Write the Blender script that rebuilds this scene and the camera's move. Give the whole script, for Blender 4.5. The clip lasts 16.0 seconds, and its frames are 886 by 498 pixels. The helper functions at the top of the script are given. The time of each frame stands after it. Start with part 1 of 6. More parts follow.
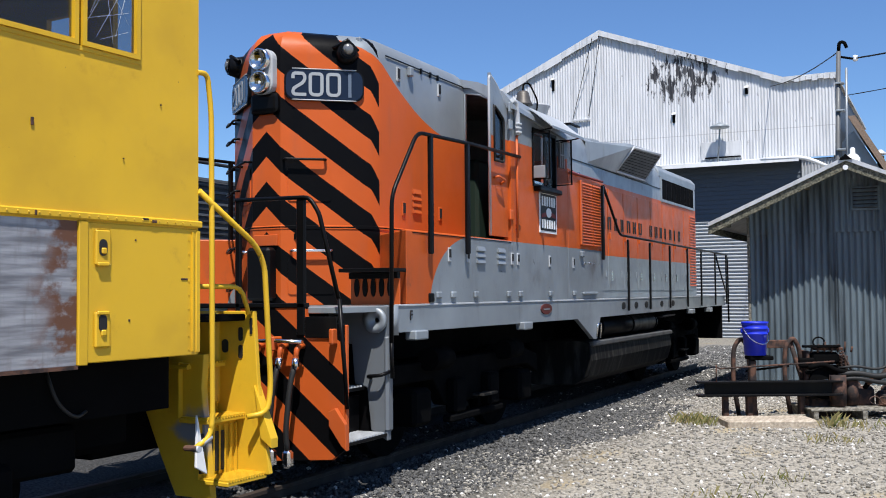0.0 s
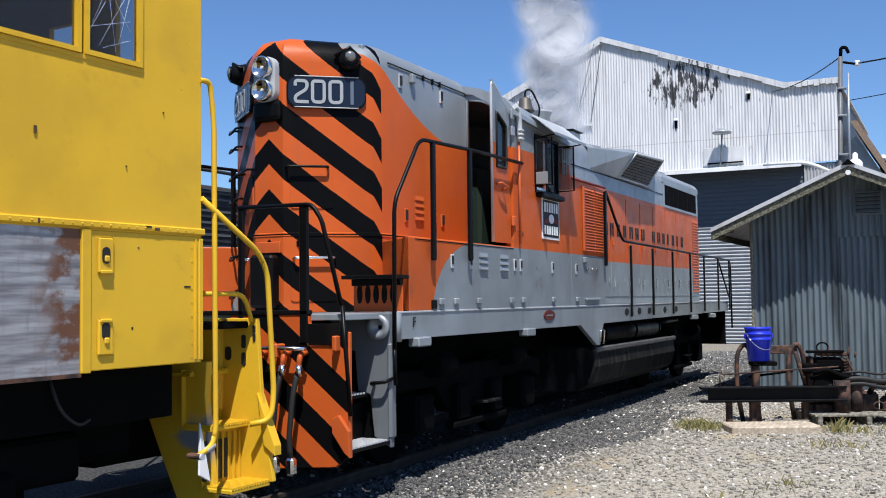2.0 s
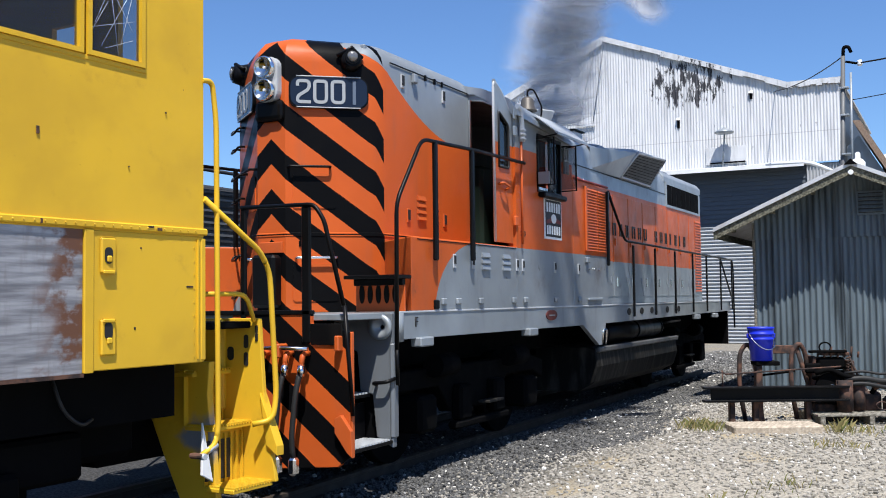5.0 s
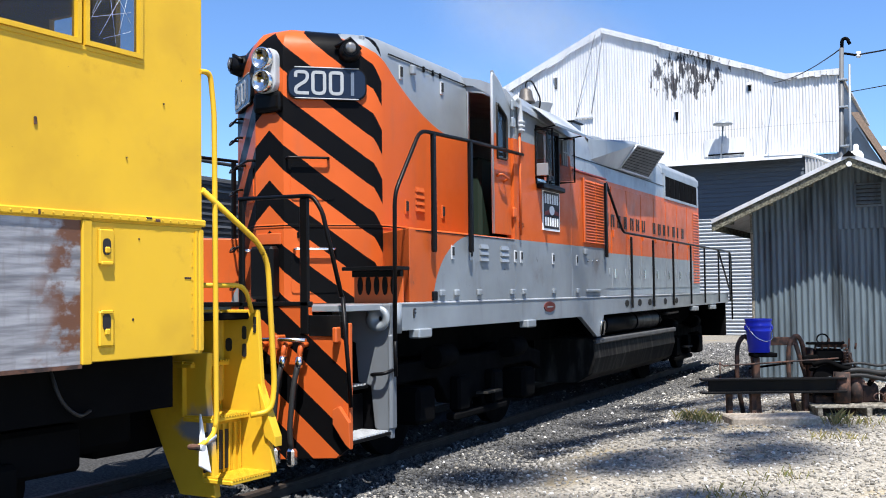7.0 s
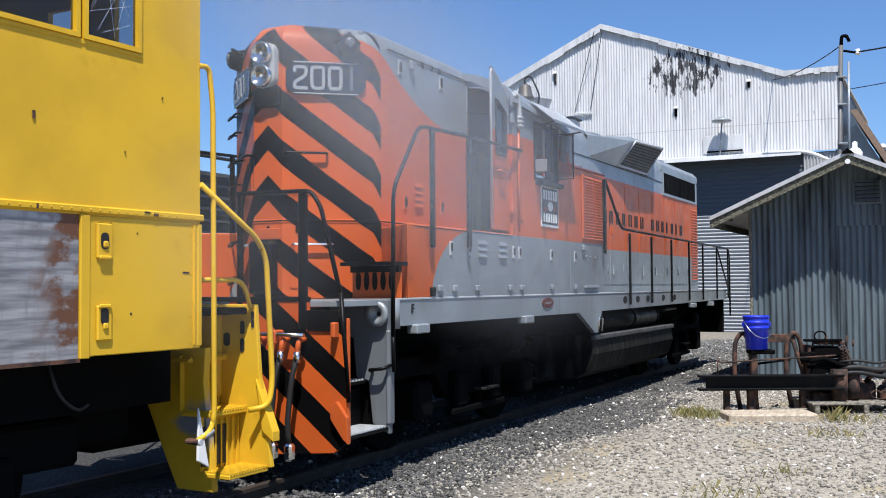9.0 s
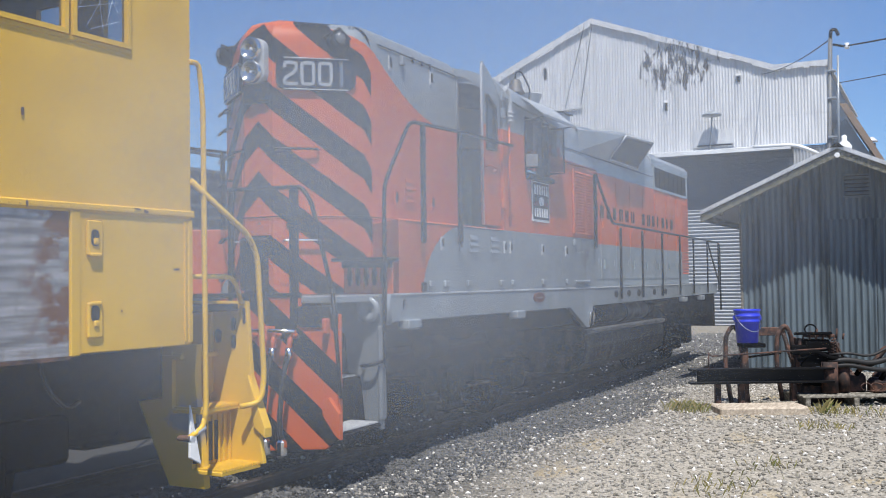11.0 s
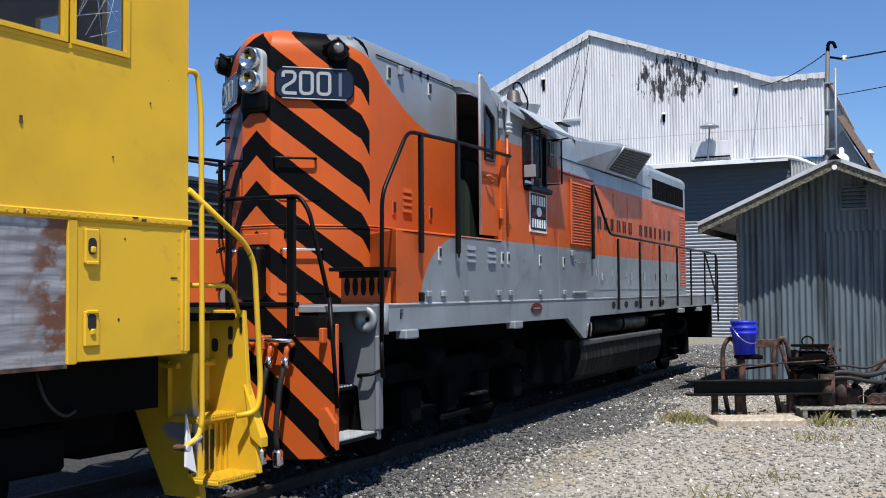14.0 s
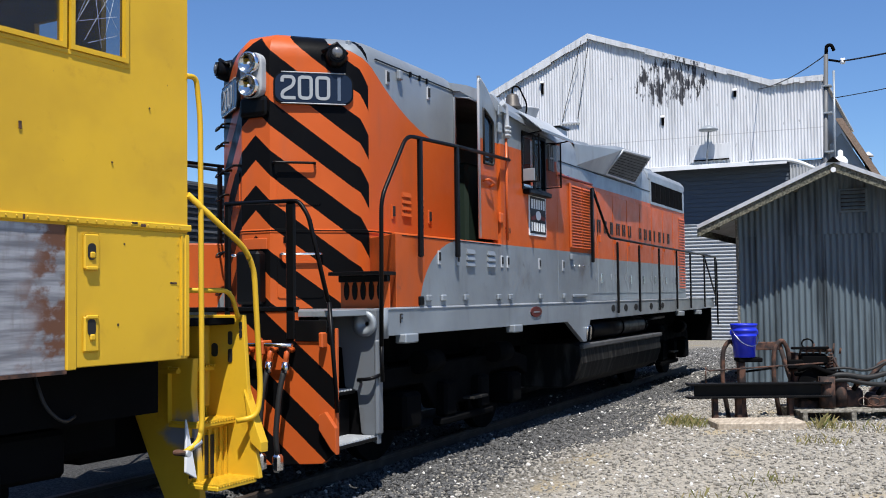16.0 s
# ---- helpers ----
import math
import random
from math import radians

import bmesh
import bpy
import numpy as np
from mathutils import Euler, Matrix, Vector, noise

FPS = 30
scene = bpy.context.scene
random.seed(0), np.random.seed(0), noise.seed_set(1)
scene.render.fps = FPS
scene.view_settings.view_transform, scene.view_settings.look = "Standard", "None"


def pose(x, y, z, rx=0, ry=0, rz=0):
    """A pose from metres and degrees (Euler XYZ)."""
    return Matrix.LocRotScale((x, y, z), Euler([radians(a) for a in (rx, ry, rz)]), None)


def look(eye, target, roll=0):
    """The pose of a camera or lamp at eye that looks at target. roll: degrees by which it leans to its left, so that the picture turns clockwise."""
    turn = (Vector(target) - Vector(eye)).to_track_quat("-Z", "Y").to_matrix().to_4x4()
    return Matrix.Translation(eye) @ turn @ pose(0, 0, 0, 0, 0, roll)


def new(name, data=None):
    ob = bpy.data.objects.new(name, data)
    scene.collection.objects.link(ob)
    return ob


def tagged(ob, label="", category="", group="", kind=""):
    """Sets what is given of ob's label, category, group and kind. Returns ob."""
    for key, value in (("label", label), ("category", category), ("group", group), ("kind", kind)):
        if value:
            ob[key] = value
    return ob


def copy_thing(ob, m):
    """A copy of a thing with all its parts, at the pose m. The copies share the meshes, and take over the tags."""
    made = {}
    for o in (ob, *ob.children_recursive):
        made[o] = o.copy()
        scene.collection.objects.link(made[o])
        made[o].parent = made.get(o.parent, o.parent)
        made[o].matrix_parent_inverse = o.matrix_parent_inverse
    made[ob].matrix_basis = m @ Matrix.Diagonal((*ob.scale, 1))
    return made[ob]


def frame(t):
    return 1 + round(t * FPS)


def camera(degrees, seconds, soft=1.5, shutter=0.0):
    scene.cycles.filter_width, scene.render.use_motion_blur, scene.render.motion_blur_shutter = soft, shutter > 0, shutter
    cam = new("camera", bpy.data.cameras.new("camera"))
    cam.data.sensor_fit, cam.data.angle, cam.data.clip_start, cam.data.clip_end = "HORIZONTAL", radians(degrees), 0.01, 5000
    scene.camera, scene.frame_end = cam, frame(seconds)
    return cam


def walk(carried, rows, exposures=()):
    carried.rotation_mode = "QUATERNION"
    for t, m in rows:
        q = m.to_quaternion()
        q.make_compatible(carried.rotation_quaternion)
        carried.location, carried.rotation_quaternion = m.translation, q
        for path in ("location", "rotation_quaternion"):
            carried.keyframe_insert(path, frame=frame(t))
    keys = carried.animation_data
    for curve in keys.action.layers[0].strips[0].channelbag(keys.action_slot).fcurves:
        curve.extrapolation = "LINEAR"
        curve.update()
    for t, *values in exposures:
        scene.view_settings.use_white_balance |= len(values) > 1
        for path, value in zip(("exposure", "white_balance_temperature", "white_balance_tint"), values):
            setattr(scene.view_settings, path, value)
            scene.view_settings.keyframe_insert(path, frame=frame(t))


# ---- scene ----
EYE = Vector((-7.244, -6.063, 1.660))
cam = camera(47.17, 16.0, soft=1.0)


def aim(yaw, pitch, roll):
    """Camera pose from heading, tilt and lean in degrees."""
    a, b = radians(yaw), radians(pitch)
    return look(EYE, EYE + Vector((math.cos(a) * math.cos(b), math.sin(a) * math.cos(b), math.sin(b))), roll)


PATH = [
    (0.0, 26.660, 2.486, -0.505),
    (0.5, 26.681, 2.514, -0.587),
    (1.0, 26.729, 2.645, -0.532),
    (1.5, 26.777, 2.779, -0.642),
    (2.0, 26.808, 2.860, -0.711),
    (2.5, 26.840, 2.927, -0.808),
    (3.0, 26.871, 3.006, -0.755),
    (3.5, 26.918, 3.053, -0.755),
    (4.0, 26.957, 3.027, -0.772),
    (6.5, 26.818, 2.488, -0.682),
    (7.0, 26.841, 2.377, -0.684),
    (7.5, 26.875, 2.282, -0.563),
    (8.0, 26.865, 2.234, -0.615),
    (8.5, 26.819, 2.192, -0.664),
    (9.0, 26.752, 2.130, -0.446),
    (11.5, 26.165, 1.907, -0.828),
    (12.0, 26.130, 2.110, -0.827),
    (12.5, 26.110, 2.119, -0.912),
    (13.0, 26.070, 2.147, -0.600),
    (13.5, 26.072, 2.246, -0.554),
    (14.0, 26.113, 2.431, -0.469),
    (14.5, 26.175, 2.646, -0.518),
    (15.0, 26.184, 2.774, -0.605),
    (15.5, 26.138, 2.839, -0.669),
    (16.0, 26.080, 2.655, -0.693),
]
walk(cam, [(t, aim(*r)) for t, *r in PATH],
     exposures=[(0.0, 0.52), (4.2, 0.52), (5.6, 0.85), (6.5, 1.05), (7.3, 1.0), (8.2, 0.74), (9.0, 0.58), (12.0, 0.47), (16.0, 0.48)])

# ---- light ----
TO_SUN = Vector((-0.42, -0.27, 1.0)).normalized()
world = bpy.data.worlds.new("sky")
scene.world = world
world.use_nodes = True
wn = world.node_tree
sky = wn.nodes.new("ShaderNodeTexSky")
sky.sky_type, sky.sun_disc = "NISHITA", False
sky.sun_elevation = math.asin(TO_SUN.z)
sky.sun_rotation = math.atan2(TO_SUN.x, TO_SUN.y)
sky.air_density, sky.dust_density, sky.ozone_density, sky.altitude = 1.0, 0.3, 2.5, 300
tint = wn.nodes.new("ShaderNodeMix")
tint.data_type, tint.blend_type = "RGBA", "MULTIPLY"
tint.inputs[0].default_value, tint.inputs[7].default_value = 1.0, (0.76, 1.0, 1.33, 1)
wn.links.new(sky.outputs[0], tint.inputs[6])
wn.links.new(tint.outputs[2], wn.nodes["Background"].inputs[0])
wn.nodes["Background"].inputs[1].default_value = 0.073
sun = new("sun", bpy.data.lights.new("sun", "SUN"))
sun.data.energy, sun.data.angle, sun.data.color = 5.0, radians(0.53), (1.0, 0.965, 0.92)
sun.matrix_world = look(TO_SUN * 60, (0, 0, 0))


# ---- materials ----
class Nodes:
    """Short notation for a node material."""

    def __init__(self, name):
        self.mat = bpy.data.materials.new(name)
        self.mat.use_nodes = True
        self.t = self.mat.node_tree
        self.bsdf = self.t.nodes["Principled BSDF"]
        self.co = self.t.nodes.new("ShaderNodeTexCoord").outputs["Object"]

    def put(self, socket, v):
        if isinstance(v, bpy.types.NodeSocket):
            self.t.links.new(v, socket)
        else:
            if isinstance(v, (tuple, list)) and len(v) == 3 and socket.type == "RGBA":
                v = (*v, 1)
            socket.default_value = v

    def m(self, op, a, b=0.0, c=0.0):
        n = self.t.nodes.new("ShaderNodeMath")
        n.operation = op
        for i, v in enumerate((a, b, c)):
            self.put(n.inputs[i], v)
        return n.outputs[0]

    def xyz(self):
        n = self.t.nodes.new("ShaderNodeSeparateXYZ")
        self.put(n.inputs[0], self.co)
        return n.outputs

    def noise(self, scale, detail=4, stretch=None, rough=0.55):
        n = self.t.nodes.new("ShaderNodeTexNoise")
        n.inputs["Scale"].default_value, n.inputs["Detail"].default_value = scale, detail
        n.inputs["Roughness"].default_value = rough
        v = self.co
        if stretch:
            mp = self.t.nodes.new("ShaderNodeMapping")
            self.put(mp.inputs[0], v)
            mp.inputs["Scale"].default_value = stretch
            v = mp.outputs[0]
        self.put(n.inputs["Vector"], v)
        return n.outputs[0]

    def ramp(self, v, lo, hi, a=0.0, b=1.0):
        n = self.t.nodes.new("ShaderNodeMapRange")
        n.interpolation_type = "SMOOTHSTEP"
        for i, x in enumerate((v, lo, hi, a, b)):
            self.put(n.inputs[i], x)
        return n.outputs[0]

    def mix(self, f, a, b):
        n = self.t.nodes.new("ShaderNodeMix")
        n.data_type = "RGBA"
        self.put(n.inputs[0], f), self.put(n.inputs[6], a), self.put(n.inputs[7], b)
        return n.outputs[2]

    def bump(self, h, strength=0.3, dist=0.01):
        n = self.t.nodes.new("ShaderNodeBump")
        n.inputs["Strength"].default_value, n.inputs["Distance"].default_value = strength, dist
        self.put(n.inputs["Height"], h)
        self.put(self.bsdf.inputs["Normal"], n.outputs[0])

    def done(self, color, rough=0.5, metal=0.0, spec=0.35, **more):
        self.put(self.bsdf.inputs["Specular IOR Level"], spec)
        self.put(self.bsdf.inputs["Base Color"], color)
        self.put(self.bsdf.inputs["Roughness"], rough)
        self.put(self.bsdf.inputs["Metallic"], metal)
        for k, v in more.items():
            self.put(self.bsdf.inputs[k.replace("_", " ")], v)
        return self.mat


ORANGE, GREY, BLACK, YELLOW = (0.505, 0.094, 0.018), (0.27, 0.30, 0.325), (0.004, 0.004, 0.0045), (0.66, 0.40, 0.022)


def weather(n, color, dirt=(0.10, 0.085, 0.07), amount=0.35):
    """Streaks and fading at two scales over a paint colour."""
    streak = n.ramp(n.noise(3.0, 5, (1.6, 1.6, 0.35)), 0.52, 0.78, 0.0, amount)
    color = n.mix(streak, color, dirt)
    fade = n.ramp(n.noise(0.9, 3), 0.35, 0.75, 0.88, 1.12)
    v = n.t.nodes.new("ShaderNodeVectorMath")
    v.operation = "SCALE"
    n.put(v.inputs[0], color), n.put(v.inputs["Scale"], fade)
    return v.outputs[0]


def paint(name, color, rough=0.38, amount=0.25, metal=0.0, bump=0.06, spec=0.35, dirt=(0.10, 0.085, 0.07)):
    n = Nodes(name)
    c = weather(n, color, dirt, amount)
    n.bump(n.noise(14, 3), bump, 0.01)
    return n.done(c, n.ramp(n.noise(5), 0.3, 0.7, rough - 0.06, rough + 0.1), metal, spec)


def livery(name, stripes=0):
    """Orange body with grey top and skirt; stripes: 1 nose chevrons, 2 pilot."""
    n = Nodes(name)
    x, y, z = n.xyz()
    wob = n.m("MULTIPLY", n.m("SUBTRACT", n.noise(6), 0.5), 0.006)
    zz = n.m("ADD", z, wob)
    rise = n.m("POWER", n.m("MAXIMUM", n.m("DIVIDE", n.m("SUBTRACT", 3.25, x), 1.7), 0.0), 1.8)
    top = n.m("GREATER_THAN", zz, n.m("MULTIPLY_ADD", rise, 0.66, 3.43))
    ex = n.m("MINIMUM", n.m("SUBTRACT", x, 2.55), 0.0)
    ez = n.m("DIVIDE", n.m("SUBTRACT", z, 1.5), 0.75)
    inside = n.m("LESS_THAN", n.m("ADD", n.m("MULTIPLY", ex, ex), n.m("MULTIPLY", ez, ez)), 1.0)
    low = n.m("MULTIPLY", n.m("LESS_THAN", zz, 2.25), inside)
    grey = n.m("MAXIMUM", top, low)
    if stripes == 2:
        grey = 0.0
    c = weather(n, n.mix(grey, ORANGE, GREY), amount=0.2)
    if stripes:
        k, shift = ((0.96, 2.28), (0.8, 2.18))[stripes - 1]
        along = n.m("MULTIPLY_ADD", n.m("MAXIMUM", n.m("SUBTRACT", x, 1.53), 0.0), 1.3 if stripes == 1 else 0.0, n.m("ABSOLUTE", y))
        s = n.m("MULTIPLY_ADD", along, k, n.m("SUBTRACT", zz, shift))
        ph = n.m("FRACT", n.m("ADD", n.m("DIVIDE", s, 0.5), 20.0))
        band = n.m("GREATER_THAN", ph, 0.5)
        if stripes == 1:
            band = n.m("MULTIPLY", band, n.m("LESS_THAN", x, 1.63))
            seam = n.m("LESS_THAN", n.m("ABSOLUTE", n.m("SUBTRACT", z, 2.322)), 0.006)
            band = n.m("MAXIMUM", band, seam)
        c = n.mix(band, c, BLACK)
        gloss = n.m("MULTIPLY_ADD", band, -0.13, 0.18)
    else:
        gloss = 0.18
        # soot and grime stains on the flat sides
        grime = n.ramp(n.noise(2.1, 7, (1.0, 1.0, 0.6), 0.68), 0.54, 0.74, 0.0, 0.45)
        c = n.mix(grime, c, (0.09, 0.055, 0.04))
        c = n.mix(n.ramp(n.noise(11, 5), 0.68, 0.76, 0.0, 0.5), c, (0.06, 0.04, 0.03))
    n.bump(n.noise(7, 5), 0.10, 0.02)
    return n.done(c, n.ramp(n.noise(4), 0.3, 0.7, 0.30, 0.44), n.m("MULTIPLY", grey, 0.35) if stripes != 2 else 0.0, spec=gloss)


body_paint, nose_paint, pilot_paint = livery("livery"), livery("nose livery", 1), livery("pilot livery", 2)
# darker base than grey_paint, with stronger streaks
darker_grey = paint("darker streaked grey paint", (0.15, 0.165, 0.18), 0.42, 0.45, 0.2)
grey_paint = paint("grey paint", GREY, 0.38, 0.3, 0.3)
orange_paint = paint("orange paint", ORANGE, 0.4, 0.2)
black_paint = paint("black paint", BLACK, 0.35, 0.05, spec=0.12)
# black iron, base lowered further to hold the deep shade under the engines
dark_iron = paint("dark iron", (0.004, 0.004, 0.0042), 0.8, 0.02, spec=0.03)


def old_yellow(name, worn=False):
    """Faded yellow paint: cloudy patches, small rust specks; worn: rubbed to bare metal in the middle."""
    n = Nodes(name)
    c = n.mix(n.ramp(n.noise(1.3, 4), 0.38, 0.72), YELLOW, (0.56, 0.335, 0.022))
    c = n.mix(n.ramp(n.noise(4.5, 6, None, 0.65), 0.56, 0.76, 0.0, 0.45), c, (0.42, 0.235, 0.02))
    c = n.mix(n.ramp(n.noise(24, 3), 0.74, 0.80, 0.0, 0.85), c, (0.10, 0.045, 0.02))
    if worn:
        x, y, z = n.xyz()
        d = n.m("ADD", n.m("ABSOLUTE", n.m("SUBTRACT", z, 0.70)), n.m("ADD", n.m("MULTIPLY", n.noise(6, 6), 0.35), n.m("MULTIPLY", n.m("MAXIMUM", n.m("ADD", y, 1.12), 0.0), 1.2)))
        c = n.mix(n.ramp(d, 0.24, 0.40, 1.0, 0.0), c, (0.20, 0.21, 0.235))
    n.bump(n.noise(3, 5), 0.16, 0.02)
    return n.done(c, n.ramp(n.noise(5), 0.3, 0.7, 0.38, 0.55), 0.0, 0.28)


yellow_paint, worn_yellow = old_yellow("yellow paint"), old_yellow("worn yellow paint", True)
white_paint = paint("white paint", (0.75, 0.76, 0.76), 0.5, 0.15)
letter_black = paint("letter black", (0.015, 0.012, 0.012), 0.5, 0.1)
plate_red = paint("dull red plate", (0.10, 0.02, 0.016), 0.5, 0.3)
car_paint = paint("sooty car paint", (0.030, 0.032, 0.036), 0.6, 0.3)
red_paint = paint("red paint", (0.17, 0.022, 0.016), 0.5, 0.2)
chrome = Nodes("chrome").done((0.75, 0.75, 0.75), 0.18, 1.0)
rubber = Nodes("rubber").done((0.015, 0.015, 0.015), 0.6)
blue_plastic = paint("blue plastic", (0.012, 0.03, 0.55), 0.35, 0.08)
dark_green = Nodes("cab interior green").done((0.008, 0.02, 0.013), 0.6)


def rust_iron():
    n = Nodes("rusty iron")
    c = n.mix(n.ramp(n.noise(9, 6), 0.4, 0.62), (0.03, 0.022, 0.02), (0.12, 0.06, 0.04))
    n.bump(n.noise(60, 4), 0.4, 0.004)
    return n.done(c, 0.8, 0.2)


rust = rust_iron()


def glass_mat(name, tint=(0.012, 0.016, 0.02), alpha=0.9):
    n = Nodes(name)
    return n.done(tint, 0.04, 0.0, 0.5, Alpha=alpha, IOR=1.5)


glass = glass_mat("window glass")
clear_glass = glass_mat("clear glass", alpha=0.35)
awning_paint = paint("pale grey awning paint", (0.36, 0.385, 0.41), 0.55, 0.25)
latch_paint = paint("pale latch paint", (0.42, 0.44, 0.46), 0.4, 0.2)


def bare_metal():
    n = Nodes("worn bare panel")
    x, y, z = n.xyz()
    band = n.noise(7, 5, (0.25, 1, 3.0))
    c = n.mix(n.ramp(band, 0.3, 0.7), (0.15, 0.15, 0.165), (0.40, 0.40, 0.42))
    c = n.mix(n.ramp(n.noise(9, 6, (2.0, 1, 0.3)), 0.5, 0.75, 0.0, 0.5), c, (0.17, 0.15, 0.14))
    edge = n.ramp(n.m("ADD", x, n.m("MULTIPLY", n.noise(4, 5, (1, 1, 2)), 0.35)), -1.08, -0.86)
    spots = n.ramp(n.noise(5, 6, (1, 1, 1.4)), 0.44, 0.56)
    c = n.mix(n.m("MULTIPLY", edge, spots), c, (0.15, 0.068, 0.04))
    return n.done(c, 0.45, 0.35)


bare = bare_metal()


def corrugated(name, light, dark, stain=0.4, vertical=True, patch=False, rough=0.45, metal=0.3):
    n = Nodes(name)
    st = (2.2, 2.2, 0.22) if vertical else (0.4, 0.4, 2.0)
    c = n.mix(n.ramp(n.noise(2.2, 6, st), 0.40, 0.75, 0.0, stain), light, dark)
    c = n.mix(n.ramp(n.noise(0.8, 4), 0.5, 0.8, 0.0, 0.3), c, tuple(v * 0.7 for v in light))
    if patch:
        x, y, z = n.xyz()
        d = n.m("ADD", n.m("POWER", n.m("DIVIDE", n.m("SUBTRACT", y, 0.9), 1.9), 2.0),
                n.m("POWER", n.m("DIVIDE", n.m("SUBTRACT", z, 9.9), 1.25), 2.0))
        near = n.ramp(d, 0.15, 1.3, 1.0, 0.0)
        blot = n.ramp(n.m("ADD", n.noise(2.4, 8, (1, 2.0, 0.55), 0.72), n.m("MULTIPLY", near, 0.20)), 0.66, 0.72)
        c = n.mix(n.m("MULTIPLY", blot, n.ramp(near, 0.02, 0.2)), c, (0.035, 0.035, 0.04))
        chips = n.ramp(n.noise(3.0, 7, (1, 1.5, 0.5), 0.7), 0.64, 0.70, 0.0, 0.8)
        c = n.mix(chips, c, (0.12, 0.12, 0.13))
        runs = n.ramp(n.noise(1.6, 6, (1, 2.6, 0.10), 0.65), 0.56, 0.72, 0.0, 0.55)
        c = n.mix(runs, c, (0.26, 0.27, 0.28))
        lap = n.m("LESS_THAN", n.m("ABSOLUTE", n.m("SUBTRACT", z, 7.62)), 0.014)
        c = n.mix(n.m("MULTIPLY", lap, 0.4), c, (0.2, 0.2, 0.21))
    return n.done(c, rough, metal)


shed_metal = corrugated("whitewashed corrugated iron", (0.62, 0.63, 0.64), (0.36, 0.37, 0.38), 0.6, patch=True, metal=0.0, rough=0.6)
# dark grey holds the skirt roof's shade; pale_siding is the sunlit tone
siding_metal = corrugated("shade-darkened lap siding", (0.062, 0.078, 0.10), (0.045, 0.055, 0.07), 0.3, False, metal=0.0, rough=0.6)
pale_siding = corrugated("pale ribbed iron", (0.33, 0.345, 0.36), (0.22, 0.23, 0.24), 0.4, False, metal=0.0, rough=0.6)
hut_metal = corrugated("galvanised corrugated iron", (0.112, 0.145, 0.166), (0.026, 0.033, 0.038), 0.9, metal=0.1, rough=0.5)
roof_metal = corrugated("weathered roof iron", (0.55, 0.56, 0.57), (0.28, 0.28, 0.27), 0.5, metal=0.2)


def wood_mat(name, a, b):
    n = Nodes(name)
    c = n.mix(n.ramp(n.noise(8, 6, (0.6, 4, 4)), 0.35, 0.68), a, b)
    n.bump(n.noise(20, 5, (0.5, 5, 5)), 0.5, 0.006)
    return n.done(c, 0.85)


old_wood = wood_mat("weathered timber", (0.10, 0.09, 0.07), (0.26, 0.24, 0.20))
moss_wood = wood_mat("mossy fascia timber", (0.05, 0.05, 0.035), (0.20, 0.19, 0.14))
pale_wood = wood_mat("pale slab", (0.30, 0.25, 0.19), (0.48, 0.41, 0.32))
brown_roof = wood_mat("brown shingle", (0.16, 0.11, 0.08), (0.27, 0.20, 0.15))


def yard():
    n = Nodes("gravel yard")
    x, y, z = n.xyz()
    edge = n.m("ADD", y, n.m("MULTIPLY", n.noise(0.7, 5), 1.6))
    t = n.m("MULTIPLY", n.ramp(edge, -2.5, -1.2), n.ramp(x, 22.0, 27.0, 1.0, 0.35))
    fine = n.noise(38, 6)
    pale = n.mix(n.ramp(fine, 0.35, 0.65), (0.20, 0.185, 0.155), (0.37, 0.34, 0.285))
    dark = n.mix(n.ramp(fine, 0.35, 0.65), (0.02, 0.02, 0.02), (0.07, 0.07, 0.07))
    straw = n.ramp(n.noise(0.9, 5), 0.55, 0.68, 0.0, 0.55)
    pale = n.mix(straw, pale, (0.36, 0.28, 0.15))
    n.bump(n.noise(45, 5), 0.8, 0.02)
    return n.done(n.mix(t, pale, dark), 0.95, spec=0.1)


ground_mat = yard()


def stones(name, a, b, w):
    n = Nodes(name)
    g = n.t.nodes.new("ShaderNodeNewGeometry")
    r = g.outputs["Random Per Island"]
    c = n.mix(r, a, b)
    c = n.mix(n.m("GREATER_THAN", n.m("FRACT", n.m("MULTIPLY", r, 37.0)), 1 - w), c, (0.62, 0.60, 0.56))
    c = n.mix(n.ramp(n.noise(70, 4), 0.4, 0.7, 0.0, 0.4), c, (0.30, 0.29, 0.27))
    return n.done(c, 0.9, spec=0.12)


ballast_mat = stones("dark ballast", (0.018, 0.019, 0.020), (0.085, 0.085, 0.085), 0.018)
mid_gravel = stones("grey gravel", (0.05, 0.05, 0.048), (0.19, 0.185, 0.175), 0.03)
gravel_mat = stones("pale gravel", (0.13, 0.12, 0.10), (0.36, 0.335, 0.29), 0.05)

# ---- mesh helpers ----
BASE = {}


def thing(name, at, label, category, group="", kind=""):
    ob = new(name)
    ob.location = at
    BASE[ob] = Vector(at)
    return tagged(ob, label, category, group, kind)


def part(name, bm, mat, parent, label=""):
    """Links a bmesh, given in world metres, as one mesh under a thing or part."""
    base = BASE[parent] if parent else Vector((0, 0, 0))
    bmesh.ops.translate(bm, verts=bm.verts, vec=-base)
    me = bpy.data.meshes.new(name)
    bmesh.ops.recalc_face_normals(bm, faces=bm.faces)
    bm.to_mesh(me)
    bm.free()
    for m in (mat if isinstance(mat, (list, tuple)) else [mat]):
        me.materials.append(m)
    ob = new(name, me)
    if parent:
        ob.parent = parent
        BASE[ob] = base
    if label:
        ob["label"] = label
    return ob


def structure(name, bm, mat, label, category):
    return tagged(part(name, bm, mat, None), label, category, kind="structure")


